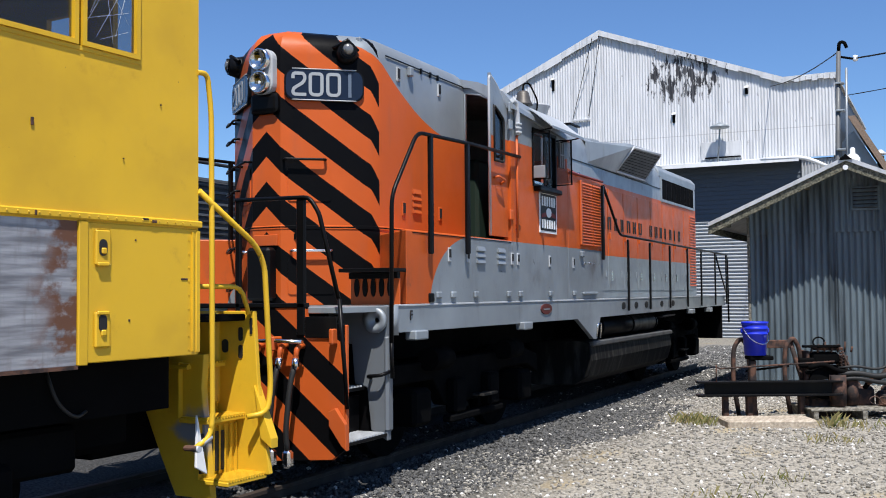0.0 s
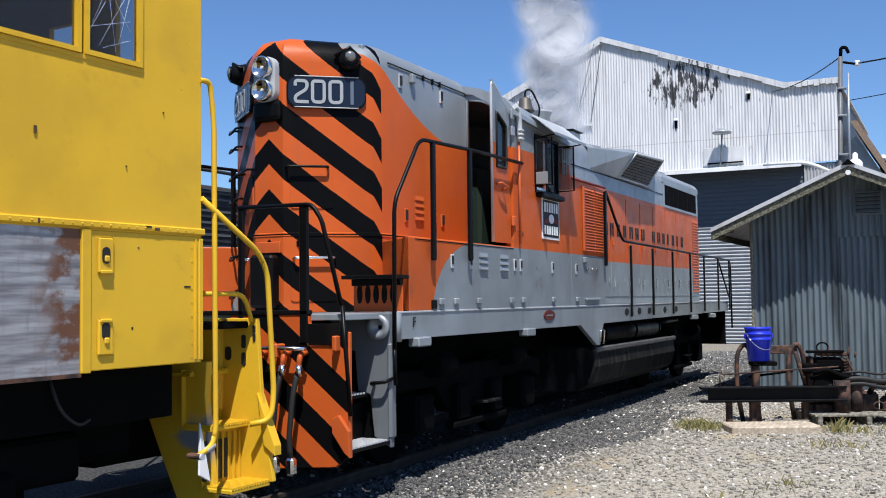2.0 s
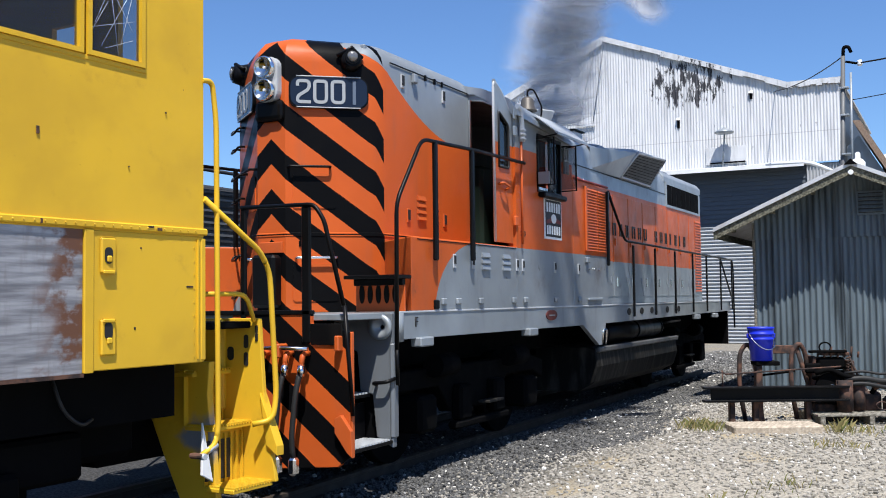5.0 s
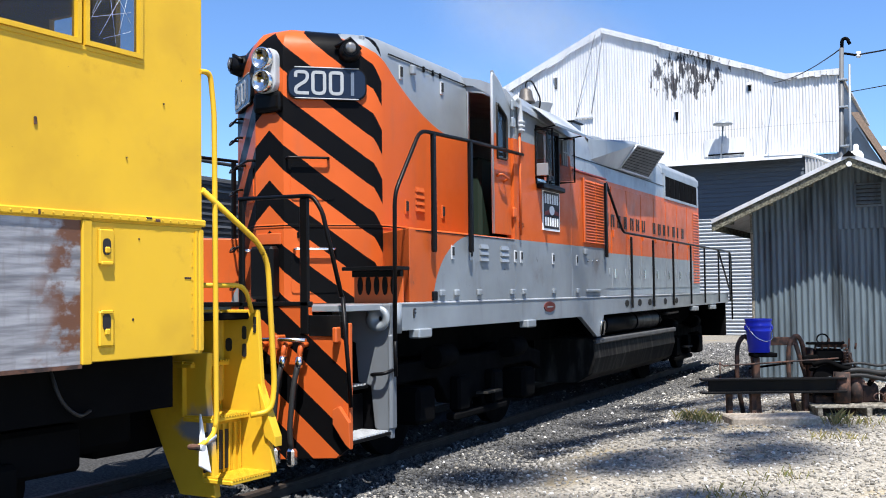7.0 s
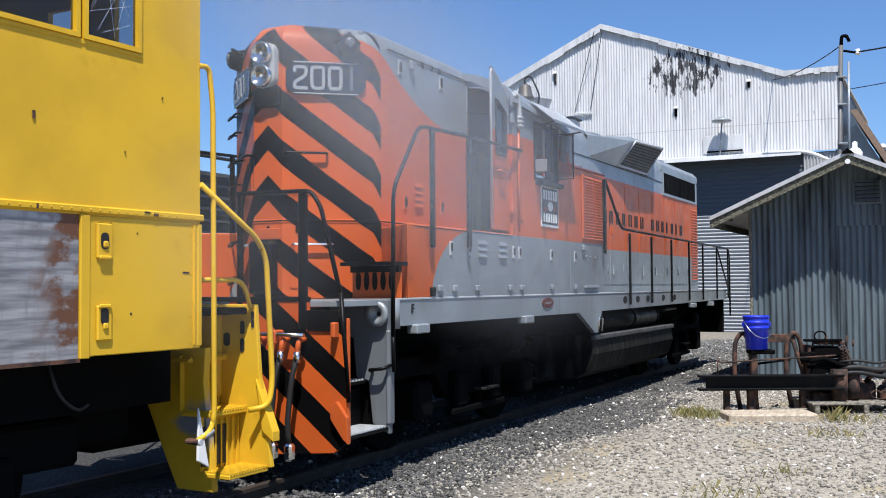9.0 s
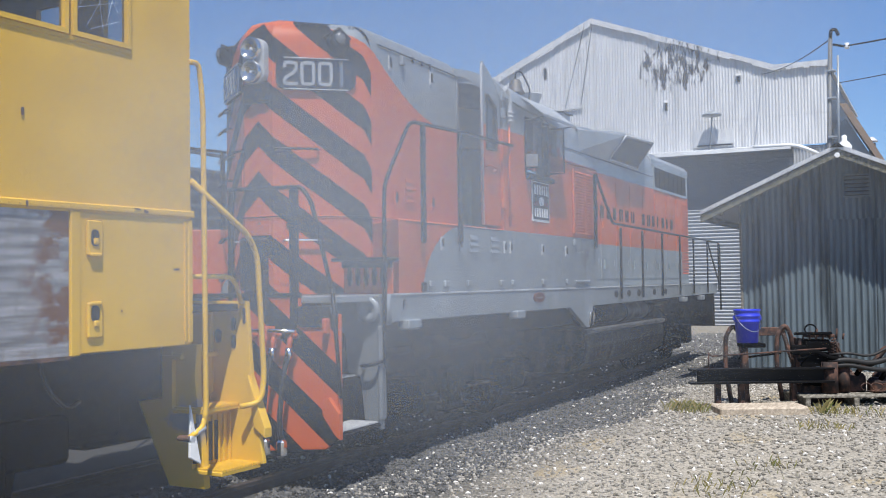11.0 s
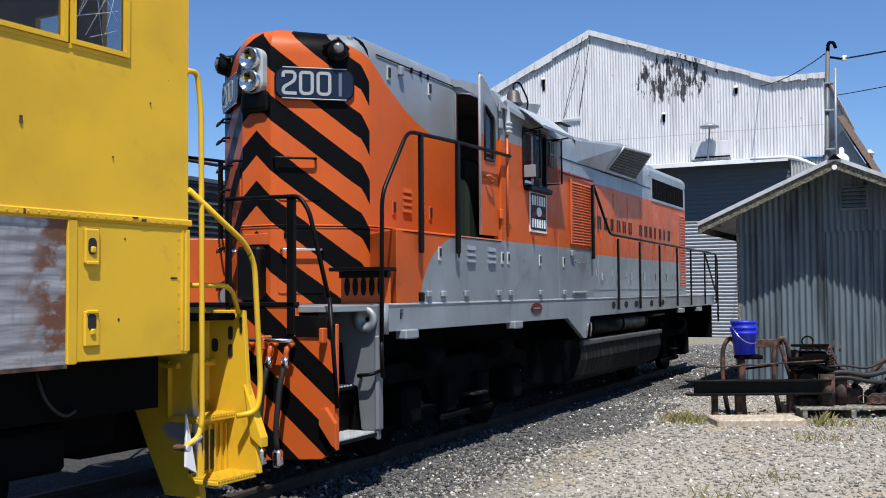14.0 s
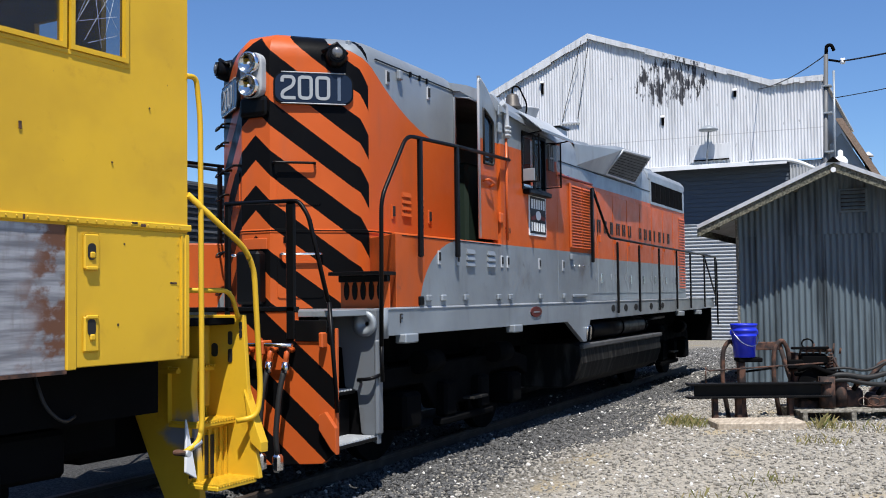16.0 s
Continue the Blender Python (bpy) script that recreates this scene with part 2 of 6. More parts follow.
def box(x0, x1, y0, y1, z0, z1, bev=0.0, bm=None, seg=1):
    b = bmesh.new()
    bmesh.ops.create_cube(b, size=1)
    for v in b.verts:
        v.co = Vector(((x0, x1)[v.co.x > 0], (y0, y1)[v.co.y > 0], (z0, z1)[v.co.z > 0]))
    if bev:
        bmesh.ops.bevel(b, geom=b.edges[:], offset=bev, segments=seg, affect="EDGES", profile=0.5)
    return join(bm, b)


def join(bm, b):
    if bm is None:
        return b
    me = bpy.data.meshes.new("tmp")
    b.to_mesh(me)
    b.free()
    bm.from_mesh(me)
    bpy.data.meshes.remove(me)
    return bm


def prism(pts, axis, a, b, bev=0.0, bm=None, seg=2):
    """A polygon in the two other axes, extruded along one axis from a to b."""
    m = bmesh.new()

    def at(p, v):
        return {"x": (v, p[0], p[1]), "y": (p[0], v, p[1]), "z": (p[0], p[1], v)}[axis]
    lo, hi = [m.verts.new(at(p, a)) for p in pts], [m.verts.new(at(p, b)) for p in pts]
    m.faces.new(lo), m.faces.new(hi[::-1])
    for i in range(len(pts)):
        j = (i + 1) % len(pts)
        m.faces.new((lo[i], hi[i], hi[j], lo[j]))
    if bev:
        bmesh.ops.recalc_face_normals(m, faces=m.faces)
        es = [e for e in m.edges if e.calc_face_angle(0) > 0.6]
        bmesh.ops.bevel(m, geom=es, offset=bev, segments=seg, affect="EDGES", profile=0.5)
    return join(bm, m)


def tube(pts, r, bm=None, n=8, close=True):
    """A round bar along a line of points."""
    m = bmesh.new()
    pts = [Vector(p) for p in pts]
    rings = []
    up = Vector((0.31, 0.22, 0.93))
    for i, p in enumerate(pts):
        d = (pts[min(i + 1, len(pts) - 1)] - pts[max(i - 1, 0)]).normalized()
        u = d.cross(up)
        if u.length < 0.05:
            u = d.cross(Vector((1, 0, 0)))
        u.normalize()
        v = d.cross(u)
        rr = r[i] if isinstance(r, (list, tuple)) else r
        rings.append([m.verts.new(p + rr * (u * math.cos(2 * math.pi * k / n) + v * math.sin(2 * math.pi * k / n))) for k in range(n)])
    for a, b in zip(rings, rings[1:]):
        for k in range(n):
            m.faces.new((a[k], a[(k + 1) % n], b[(k + 1) % n], b[k])).smooth = True
    if close:
        m.faces.new(rings[0][::-1]), m.faces.new(rings[-1])
    return join(bm, m)


def rounded(pts, r=0.08, n=4):
    """Rounds the inner corners of a line of points."""
    pts = [Vector(p) for p in pts]
    out = [pts[0]]
    for a, b, c in zip(pts, pts[1:], pts[2:]):
        k = min(r, (a - b).length / 2, (c - b).length / 2)
        p, q = b + (a - b).normalized() * k, b + (c - b).normalized() * k
        for i in range(n + 1):
            t = i / n
            out.append(p * (1 - t) ** 2 + b * 2 * t * (1 - t) + q * t * t)
    return out + [pts[-1]]


def cyl(p, q, r, r2=None, n=20, bm=None):
    return tube([p, q], [r, r if r2 is None else r2], bm, n)


def lathe(profile, at, bm=None, n=24):
    """Turns (radius, height) pairs round an upright axis."""
    m = bmesh.new()
    rings = [[m.verts.new(Vector(at) + Vector((r * math.cos(2 * math.pi * k / n), r * math.sin(2 * math.pi * k / n), z))) for k in range(n)] for r, z in profile]
    for a, b in zip(rings, rings[1:]):
        for k in range(n):
            m.faces.new((a[k], a[(k + 1) % n], b[(k + 1) % n], b[k])).smooth = True
    m.faces.new(rings[0][::-1]), m.faces.new(rings[-1])
    return join(bm, m)


def louvers(x0, x1, y, z0, z1, count, bm=None, out=0.025):
    """Rows of slanted vent slats on a side that faces -y."""
    h = (z1 - z0) / count
    for i in range(count):
        z = z0 + i * h
        bm = prism([(y, z + h), (y - out * 0.4, z + h), (y - out, z + h * 0.3), (y - out * 0.9, z + h * 0.22), (y, z + h * 0.30)], "x", x0, x1, bm=bm)
    return bm


def letters(body, size, mat, m, parent, name="lettering", depth=0.004, spacing=1.0):
    cu = bpy.data.curves.new(name, "FONT")
    cu.body, cu.size, cu.extrude, cu.align_x, cu.align_y = body, size, depth, "CENTER", "CENTER"
    cu.space_character, cu.offset = spacing, size * 0.004
    tmp = new("tmp", cu)
    dg = bpy.context.evaluated_depsgraph_get()
    me = bpy.data.meshes.new_from_object(tmp.evaluated_get(dg))
    bpy.data.objects.remove(tmp)
    me.transform(Matrix.Translation(-BASE[parent]) @ m)
    me.materials.clear()
    me.materials.append(mat)
    ob = new(name, me)
    ob.parent, BASE[ob] = parent, BASE[parent]
    return ob


def ground_z(x, y):
    """Height of the yard: the track bed lies a little lower."""
    def ss(v):
        v = max(0.0, min(1.0, v))
        return v * v * (3 - 2 * v)
    return -0.11 + 0.25 * ss((-1.6 - y) / 2.0) * ss((x + 0.5) / 3.5) + 0.015 * noise.noise((x * 0.8, y * 0.8, 0))

# ---- ground and buildings ----


def make_ground():
    xs = [-400, -120, -40, -20, -12] + [-10 + 0.25 * i for i in range(105)] + [18, 22, 30, 45, 90, 200, 900]
    ys = [-900, -200, -60, -30, -16] + [-12 + 0.25 * i for i in range(49)] + [1.5, 4, 8, 15, 40, 120, 400, 900]
    verts = [(x, y, ground_z(x, y) if -10 <= x <= 16 and -12 <= y <= 0.5 else ground_z(min(max(x, -10), 16), min(max(y, -12), 0.5))) for x in xs for y in ys]
    n = len(ys)
    faces = [(i * n + j, (i + 1) * n + j, (i + 1) * n + j + 1, i * n + j + 1) for i in range(len(xs) - 1) for j in range(n - 1)]
    me = bpy.data.meshes.new("ground")
    me.from_pydata(verts, [], faces)
    me.shade_smooth()
    me.materials.append(ground_mat)
    tagged(new("ground", me), "gravel rail yard with dark ballast and dry straw patches", "ground", kind="structure")


make_ground()


def corrugated_sheet(outline, x, y0, y1, period, depth, bm=None):
    """A corrugated wall in the plane x; outline gives (low, high) for each y."""
    m = bm or bmesh.new()
    n = int(abs(y1 - y0) / period * 6)
    prev = None
    for i in range(n + 1):
        y = y0 + (y1 - y0) * i / n
        d = depth * math.sin(2 * math.pi * (y - y0) / period)
        lo, hi = outline(y)
        cur = (m.verts.new((x + d, y, lo)), m.verts.new((x + d, y, hi)))
        if prev:
            m.faces.new((prev[0], cur[0], cur[1], prev[1])).smooth = True
        prev = cur
    return m


def lap_siding(x, y0, y1, z0, z1, step):
    m = bmesh.new()
    k = int((z1 - z0) / step)
    for i in range(k):
        a = z0 + i * step
        v = [m.verts.new(p) for p in ((x - 0.03, y0, a), (x - 0.03, y1, a), (x, y1, a + step), (x, y0, a + step), (x, y0, a), (x, y1, a))]
        m.faces.new(v[:4]), m.faces.new((v[0], v[4], v[5], v[1]))
    return m


def ribbed_sheet(x, y0, y1, z0, z1, period, depth):
    """A sheet in the plane x with round ribs that run level."""
    m = bmesh.new()
    n = int((z1 - z0) / period * 8)
    prev = None
    for i in range(n + 1):
        z = z0 + (z1 - z0) * i / n
        d = depth * math.sin(2 * math.pi * (z - z0) / period)
        cur = (m.verts.new((x - d, y0, z)), m.verts.new((x - d, y1, z)))
        if prev:
            m.faces.new((prev[0], cur[0], cur[1], prev[1])).smooth = True
        prev = cur
    return m


def shed():
    X = 31.0
    t = thing("metal_shed", (X, 2, -0.1), "tall whitewashed corrugated iron shed with peeling black stains", "shed")

    def top(y):
        if y > 6.16:
            return 11.9 - (y - 6.16) * 0.46
        if y > -0.73:
            return 11.9 - (6.16 - y) * 0.374
        return 9.32
    edges = [-2.5, -0.73, 1.7, 3.9, 6.16, 9.0, 12.0]
    for a, b in zip(edges, edges[1:]):
        part("wall_panel", corrugated_sheet(lambda y: (6.42, top(y)), X, a, b + 0.01, 0.11, 0.016), shed_metal, t)
    part("end_wall", box(X + 0.05, X + 14, -2.48, -2.4, -0.1, 9.2), siding_metal, t)
    part("wall_core", prism([(-2.4, 6.45), (-2.4, 9.2), (-0.73, 9.2), (6.16, 11.75), (13, 8.6), (13, 6.45)], "x", X + 0.06, X + 0.12), dark_iron, t)
    for a, b in ((-2.55, -0.73), (-0.73, 6.16), (6.16, 13.0)):
        za, zb = top(a + 0.01), top(b)
        part("roof", prism([(a, za - 0.03), (b, zb - 0.03), (b, zb + 0.06), (a, za + 0.06)], "x", X - 0.10, X + 14), roof_metal, t)
        h = 0.26 if a > 6 else 0.15
        n = 9
        for k in range(n):
            ya, yb = a + (b - a) * k / n + 0.01, a + (b - a) * (k + 1) / n
            j = 0.03 * math.sin(k * 2.4 + a)
            part("barge_board", prism([(ya, top(ya) - h + j), (yb, top(yb) - h + j), (yb, top(yb) + 0.03), (ya, top(ya) + 0.03)], "x", X - 0.125 - 0.004 * (k % 2), X - 0.10), shed_metal, t)
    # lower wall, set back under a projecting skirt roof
    # colour changes at the skirt's shadow edge: shade painted above, lit tone below
    part("siding", lap_siding(X + 0.20, -1.35, 14, 4.22, 6.4, 0.165), siding_metal, t, "shade-darkened lap siding")
    part("ribbed_sheet", ribbed_sheet(X + 0.18, -2.5, 14, -0.1, 4.24, 0.13, 0.032), pale_siding, t, "pale horizontally ribbed iron sheet")
    part("siding_core", box(X + 0.24, X + 0.3, -2.4, 14, -0.1, 6.4), dark_iron, t)
    part("skirt_roof", prism([(X - 0.62, 6.26), (X + 0.5, 6.48), (X + 0.5, 6.56), (X - 0.62, 6.36)], "y", -1.3, 14), roof_metal, t)
    part("skirt_fascia", box(X - 0.655, X - 0.625, -1.3, 14, 6.22, 6.38, 0.006), white_paint, t)
    part("corner_sheet", corrugated_sheet(lambda y: (4.2, 6.36), X + 0.1, -2.5, -1.3, 0.11, 0.016), pale_siding, t, "grey corrugated corner sheet")
    # bent gutter end
    part("gutter", tube(rounded([(X - 0.6, 0.0, 6.36), (X - 0.6, -1.5, 6.36), (X - 0.4, -2.2, 6.0)], 0.5), 0.07), white_paint, t)
    # stay wires, small openings and a slack cable on the wall
    for y0, z0, y1, z1 in ((6.0, 11.5, 6.62, 8.6), (6.3, 11.6, 7.28, 8.5)):
        part("stay_wire", tube([(X - 0.45, y0, z0), (X - 0.06, y1, z1)], 0.014, n=6), dark_iron, t)
    part("stay_plate", box(X - 0.10, X - 0.03, 6.55, 7.3, 8.42, 8.5, 0.01), roof_metal, t)
    for y, z, h in ((8.1, 9.95, 0.45), (3.25, 8.2, 0.3), (0.55, 9.0, 0.22)):
        part("wall_vent", box(X - 0.04, X + 0.0, y - 0.05, y + 0.05, z - h / 2, z + h / 2, 0.01), dark_iron, t)
        part("vent_hood", prism([(X - 0.03, z + h / 2 + 0.1), (X - 0.12, z + h / 2), (X - 0.03, z + h / 2)], "y", y - 0.08, y + 0.08), roof_metal, t)
    part("patch_sheet", box(X - 0.05, X - 0.03, 0.75, 2.25, 6.55, 7.2, 0.004), shed_metal, t, "flat white patch panel")
    part("bracket", box(X - 0.12, X - 0.05, 0.8, 2.1, 6.58, 6.63, 0.01), dark_iron, t)
    s = thing("yard_lamp", (X - 0.5, 1.5, 6.5), "dish-shaped yard lamp on an upright pole against the shed", "lamp")
    part("pole", cyl((X - 0.5, 1.55, 6.36), (X - 0.5, 1.45, 7.6), 0.03), grey_paint, s)
    part("shade", lathe([(0.06, 0.16), (0.10, 0.13), (0.34, 0.02), (0.36, -0.02), (0.33, -0.05), (0.2, -0.06)], (X - 0.5, 1.46, 7.68)), grey_paint, s)


shed()


def hut():
    X, yl, yr, yc, zr = 10.18, -3.04, -6.22, -4.63, 3.66
    sl = 0.446
    t = thing("corrugated_hut", (X, yc, 0.1), "small grey corrugated iron hut with a gabled roof", "hut")

    def top(y):
        return zr - abs(y - yc) * sl - 0.03
    es = [yl, -3.7, -4.4, -5.1, -5.7, yr]
    for a, b in zip(es, es[1:]):
        part("wall_sheet", corrugated_sheet(lambda y: (0.0, min(top(y), 2.62)), X, a, b, 0.095, 0.02), hut_metal, t)
    part("gable_sheet", corrugated_sheet(lambda y: (2.58, max(2.581, top(y))), X - 0.026, yl, yr, 0.095, 0.02), hut_metal, t)
    part("side_wall", box(X + 0.03, X + 5.2, yl - 0.06, yl, 0.0, top(yl)), hut_metal, t)
    part("side_wall", box(X + 0.03, X + 5.2, yr, yr + 0.06, 0.0, top(yr)), hut_metal, t)
    part("back_wall", box(X + 5.2, X + 5.26, yr, yl, 0.0, top(yl)), hut_metal, t)
    part("lining", prism([(yl - 0.1, 0.0), (yl - 0.1, top(yl)), (yc, zr - 0.1), (yr + 0.1, top(yr)), (yr + 0.1, 0.0)], "x", X + 0.03, X + 0.07), old_wood, t)
    part("corner_post", box(X - 0.025, X + 0.06, yl - 0.01, yl + 0.035, 0.0, top(yl) - 0.05, 0.008), old_wood, t)
    for s, ye in ((1, -2.51), (-1, -6.75)):
        ze = zr - abs(ye - yc) * sl
        part("roof", prism([(yc, zr), (ye, ze), (ye, ze + 0.035), (yc, zr + 0.035)], "x", X - 0.68, X + 5.6), roof_metal, t, "weathered white roofing sheet")
        part("roof_edge", prism([(yc, zr - 0.01), (ye, ze - 0.01), (ye, ze + 0.055), (yc, zr + 0.055)], "x", X - 0.71, X - 0.683), roof_metal, t)
        part("barge_board", prism([(yc, zr - 0.14), (ye, ze - 0.14), (ye, ze - 0.012), (yc, zr - 0.012)], "x", X - 0.68, X - 0.64), moss_wood, t, "mossy weathered barge board")
        for i in range(3):
            yy = yc + (ye - yc) * (0.3 + 0.3 * i)
            zz = zr - abs(yy - yc) * sl
            part("purlin", box(X - 0.64, X - 0.03, yy - 0.03, yy + 0.03, zz - 0.09, zz - 0.005), moss_wood, t)
        part("eave_board", box(X - 0.64, X + 5.6, ye - 0.02 * s - 0.012, ye - 0.02 * s + 0.012, ze - 0.12, ze - 0.01), moss_wood, t)
    v = part("vent_frame", box(X - 0.07, X - 0.03, -5.06, -4.64, 2.92, 3.30, 0.006), hut_metal, t)
    part("vent_opening", box(X - 0.085, X - 0.071, -5.03, -4.67, 2.95, 3.27), rubber, t)
    for i in range(5):
        z = 2.96 + i * 0.062
        part("slat", prism([(X - 0.09, z + 0.045), (X - 0.12, z + 0.005), (X - 0.114, z), (X - 0.088, z + 0.035)], "y", -5.03, -4.67), hut_metal, v)
    part("ridge_cap", prism([(yc - 0.1, zr + 0.0), (yc, zr + 0.09), (yc + 0.1, zr + 0.0)], "x", X - 0.73, X + 5.6), dark_iron, t)
    part("knob", cyl((X - 0.69, yc + 0.0, zr - 0.12), (X - 0.74, yc, zr - 0.12), 0.04, n=10), white_paint, t)
    g = thing("roof_ventilator", (X + 2.5, -4.48, 3.7), "white dome ventilator on the hut ridge", "ventilator")
    part("stem", cyl((X + 2.5, -4.48, 3.66), (X + 2.5, -4.48, 4.0), 0.06), dark_iron, g)
    part("dome", lathe([(0.10, 0.0), (0.13, 0.05), (0.13, 0.14), (0.09, 0.20), (0.045, 0.23), (0.045, 0.32), (0.02, 0.34)], (X + 2.5, -4.48, 3.92)), white_paint, g)


hut()


pole_mat = paint("grey pole steel", (0.10, 0.105, 0.11), 0.5, 0.3)


def pole_and_wires():
    t = thing("power_pole", (20.4, -3.5, 0), "slim grey steel service pole with a bent head", "pole")
    part("mast", cyl((20.42, -3.36, 0.0), (20.33, -3.6, 7.75), 0.07, 0.055), pole_mat, t)
    part("weatherhead", tube(rounded([(20.33, -3.6, 7.7), (20.33, -3.62, 7.98), (20.3, -3.74, 7.98), (20.3, -3.80, 7.82)], 0.10), 0.045), dark_iron, t)
    part("conduit", cyl((20.36, -3.72, 4.0), (20.28, -3.78, 7.3), 0.03), grey_paint, t)
    for z in (5.2, 6.2, 6.9):
        part("clamp", box(20.25, 20.45, -3.72, -3.5, z, z + 0.05, 0.01), grey_paint, t)
    part("insulator", lathe([(0.05, 0), (0.07, 0.04), (0.04, 0.08), (0.06, 0.14)], (20.28, -4.0, 7.45)), white_paint, t)
    part("bracket", cyl((20.32, -3.66, 7.6), (20.28, -4.0, 7.5), 0.03), dark_iron, t)
    for name, a, b, sag, r in (("service_wire", (20.28, -4.0, 7.52), (15.0, -9.6, 7.3), 0.15, 0.022), ("service_wire", (20.3, -3.8, 6.6), (15.0, -9.6, 6.5), 0.1, 0.012),
                               ("guy_wire", (20.33, -3.6, 7.75), (31.0, -0.3, 9.1), 0.15, 0.016)):
        a, b = Vector(a), Vector(b)
        pts = [a.lerp(b, i / 12) - Vector((0, 0, sag * 4 * (i / 12) * (1 - i / 12))) for i in range(13)]
        tagged(part(name, tube(pts, r, n=5), rubber, None), "thin dark overhead wire against the sky", "wire")
    f = thing("far_building", (33, -4, 0), "far building with a brown shingled roof slope", "building")
    part("wall", prism([(-2.6, 0), (-2.6, 7.0), (-3.0, 7.4), (-4.3, 5.2), (-4.3, 0)], "x", 32, 40), grey_paint, f)
    part("roof", prism([(-2.85, 7.85), (-3.1, 7.85), (-4.6, 5.2), (-4.5, 5.0)], "x", 31.4, 40.5), brown_roof, f)
    k = thing("chimney_pipe", (36, -3.65, 5.0), "brown pipe chimney with a cap beyond the hut", "chimney")
    part("pipe", cyl((36, -3.65, 3), (36, -3.65, 6.9), 0.13), brown_roof, k)
    part("cap", lathe([(0.2, 0), (0.2, 0.06), (0.05, 0.2)], (36, -3.65, 6.95)), roof_metal, k)


pole_and_wires()


rail_mat = paint("dark rail steel", (0.035, 0.026, 0.02), 0.6, 0.3)


def track():
    for name, y in (("rail", -0.76), ("rail", 0.76)):
        pr = [(-0.07, -0.17), (0.07, -0.17), (0.07, -0.155), (0.012, -0.13), (0.012, -0.04), (0.037, -0.03), (0.037, 0.0), (-0.037, 0.0), (-0.037, -0.03), (-0.012, -0.04), (-0.012, -0.13), (-0.07, -0.155)]
        tagged(part(name, prism([(y + a, z) for a, z in pr], "x", -60, 16.2), rail_mat, None), "rusty steel rail of the yard track", "rail", "track rails")
    tie = thing("railway_tie", (0, 0, -0.2), "dark weathered timber tie sunk in ballast", "tie", "ties")
    part("timber", box(-0.11, 0.11, -1.3, 1.3, -0.3, -0.155, 0.012), old_wood, tie)
    tie.location.x = -10
    for i in range(1, 44):
        copy_thing(tie, Matrix.Translation((-10 + i * 0.55, 0, -0.2)))


track()


def background_car():
    t = thing("dark_tank_car", (10, 8.6, 0), "dark ribbed railway car on a track beyond", "railway car")
    part("body", box(3.0, 20, 8.4, 11.0, 0.9, 4.2, 0.15, seg=3), car_paint, t)
    for i in range(16):
        part("rib", box(3.0, 20, 8.36, 8.4, 2.2 + i * 0.13, 2.25 + i * 0.13), pole_mat if i % 2 else car_paint, t)
    part("rail_pipe", cyl((3.0, 8.2, 4.5), (20, 8.2, 4.5), 0.04), car_paint, t)
    for x in (5, 9, 13, 17):
        part("post", cyl((x, 8.2, 4.1), (x, 8.2, 4.5), 0.03), car_paint, t)
    for x in (5, 7, 16, 18):
        part("wheel", cyl((x, 8.6, 0.4), (x, 8.75, 0.4), 0.42), car_paint, t)


background_car()

# ---- the orange and grey locomotive ----
loco = thing("diesel_locomotive", (0, 0, 0), "orange and grey diesel locomotive with black chevron stripes", "locomotive")
ZS = 1.555


def loco_frame():
    L = 15.83
    for s in (-1, 1):
        y0, y1 = (-1.5, -1.44) if s < 0 else (1.44, 1.5)
        pts = [(0.78, 1.30), (0.78, ZS), (L, ZS), (L, 1.335), (6.9, 1.29), (6.72, 0.99), (6.58, 0.99), (5.9, 1.29)]
        part("sill_edge", box(0.86, L, *sorted((s * 1.485, s * 1.508)), ZS - 0.014, ZS + 0.004, 0.003), latch_paint, loco, "worn pale sill edge")
        part("side_sill", prism(pts, "y", y0, y1, 0.004), grey_paint, loco, "grey side sill")
    part("walkway", box(0.02, L, -1.43, 1.43, ZS - 0.06, ZS - 0.006, 0.005), grey_paint, loco)
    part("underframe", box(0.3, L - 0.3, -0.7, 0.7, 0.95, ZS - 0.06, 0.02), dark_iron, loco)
    for x, n in ((8.05, 0), (8.75, 1), (9.35, 2), (10.35, 3), (11.15, 4)):
        part("sill_hole", prism([(x + 0.10 * math.cos(a * 0.5236), 1.44 + 0.055 * math.sin(a * 0.5236)) for a in range(12)], "y", -1.506, -1.44), rubber, loco)
    for x in (1.15, 3.85, 12.4, 14.0):
        part("jacking_pad", box(x, x + 0.26, -1.56, -1.44, 1.22, 1.31, 0.012), grey_paint, loco)
    part("builder_plate", prism([(4.7 + 0.19 * math.cos(a * 0.393), 1.45 + 0.065 * math.sin(a * 0.393)) for a in range(16)], "y", -1.512, -1.498), plate_red, loco, "oval dull red builder plate")
    part("plate_bar", box(4.60, 4.80, -1.515, -1.512, 1.44, 1.456), grey_paint, loco)
    letters("F", 0.13, letter_black, pose(1.16, -1.504, 1.45, 90, 0, 0), loco, "end_letter")
    # corner curve by the steps
    part("sill_corner", cyl((0.86, -1.46, 1.28), (0.86, -1.46, ZS), 0.065, n=14), grey_paint, loco)
    sk = part("push_pole_socket", lathe([(0.10, 0.0), (0.115, 0.02), (0.115, 0.06), (0.06, 0.05), (0.02, 0.0)], (0, 0, 0)), grey_paint, loco)
    sk.matrix_basis = pose(0.70, -1.40, 1.42, 0, -90, 0)


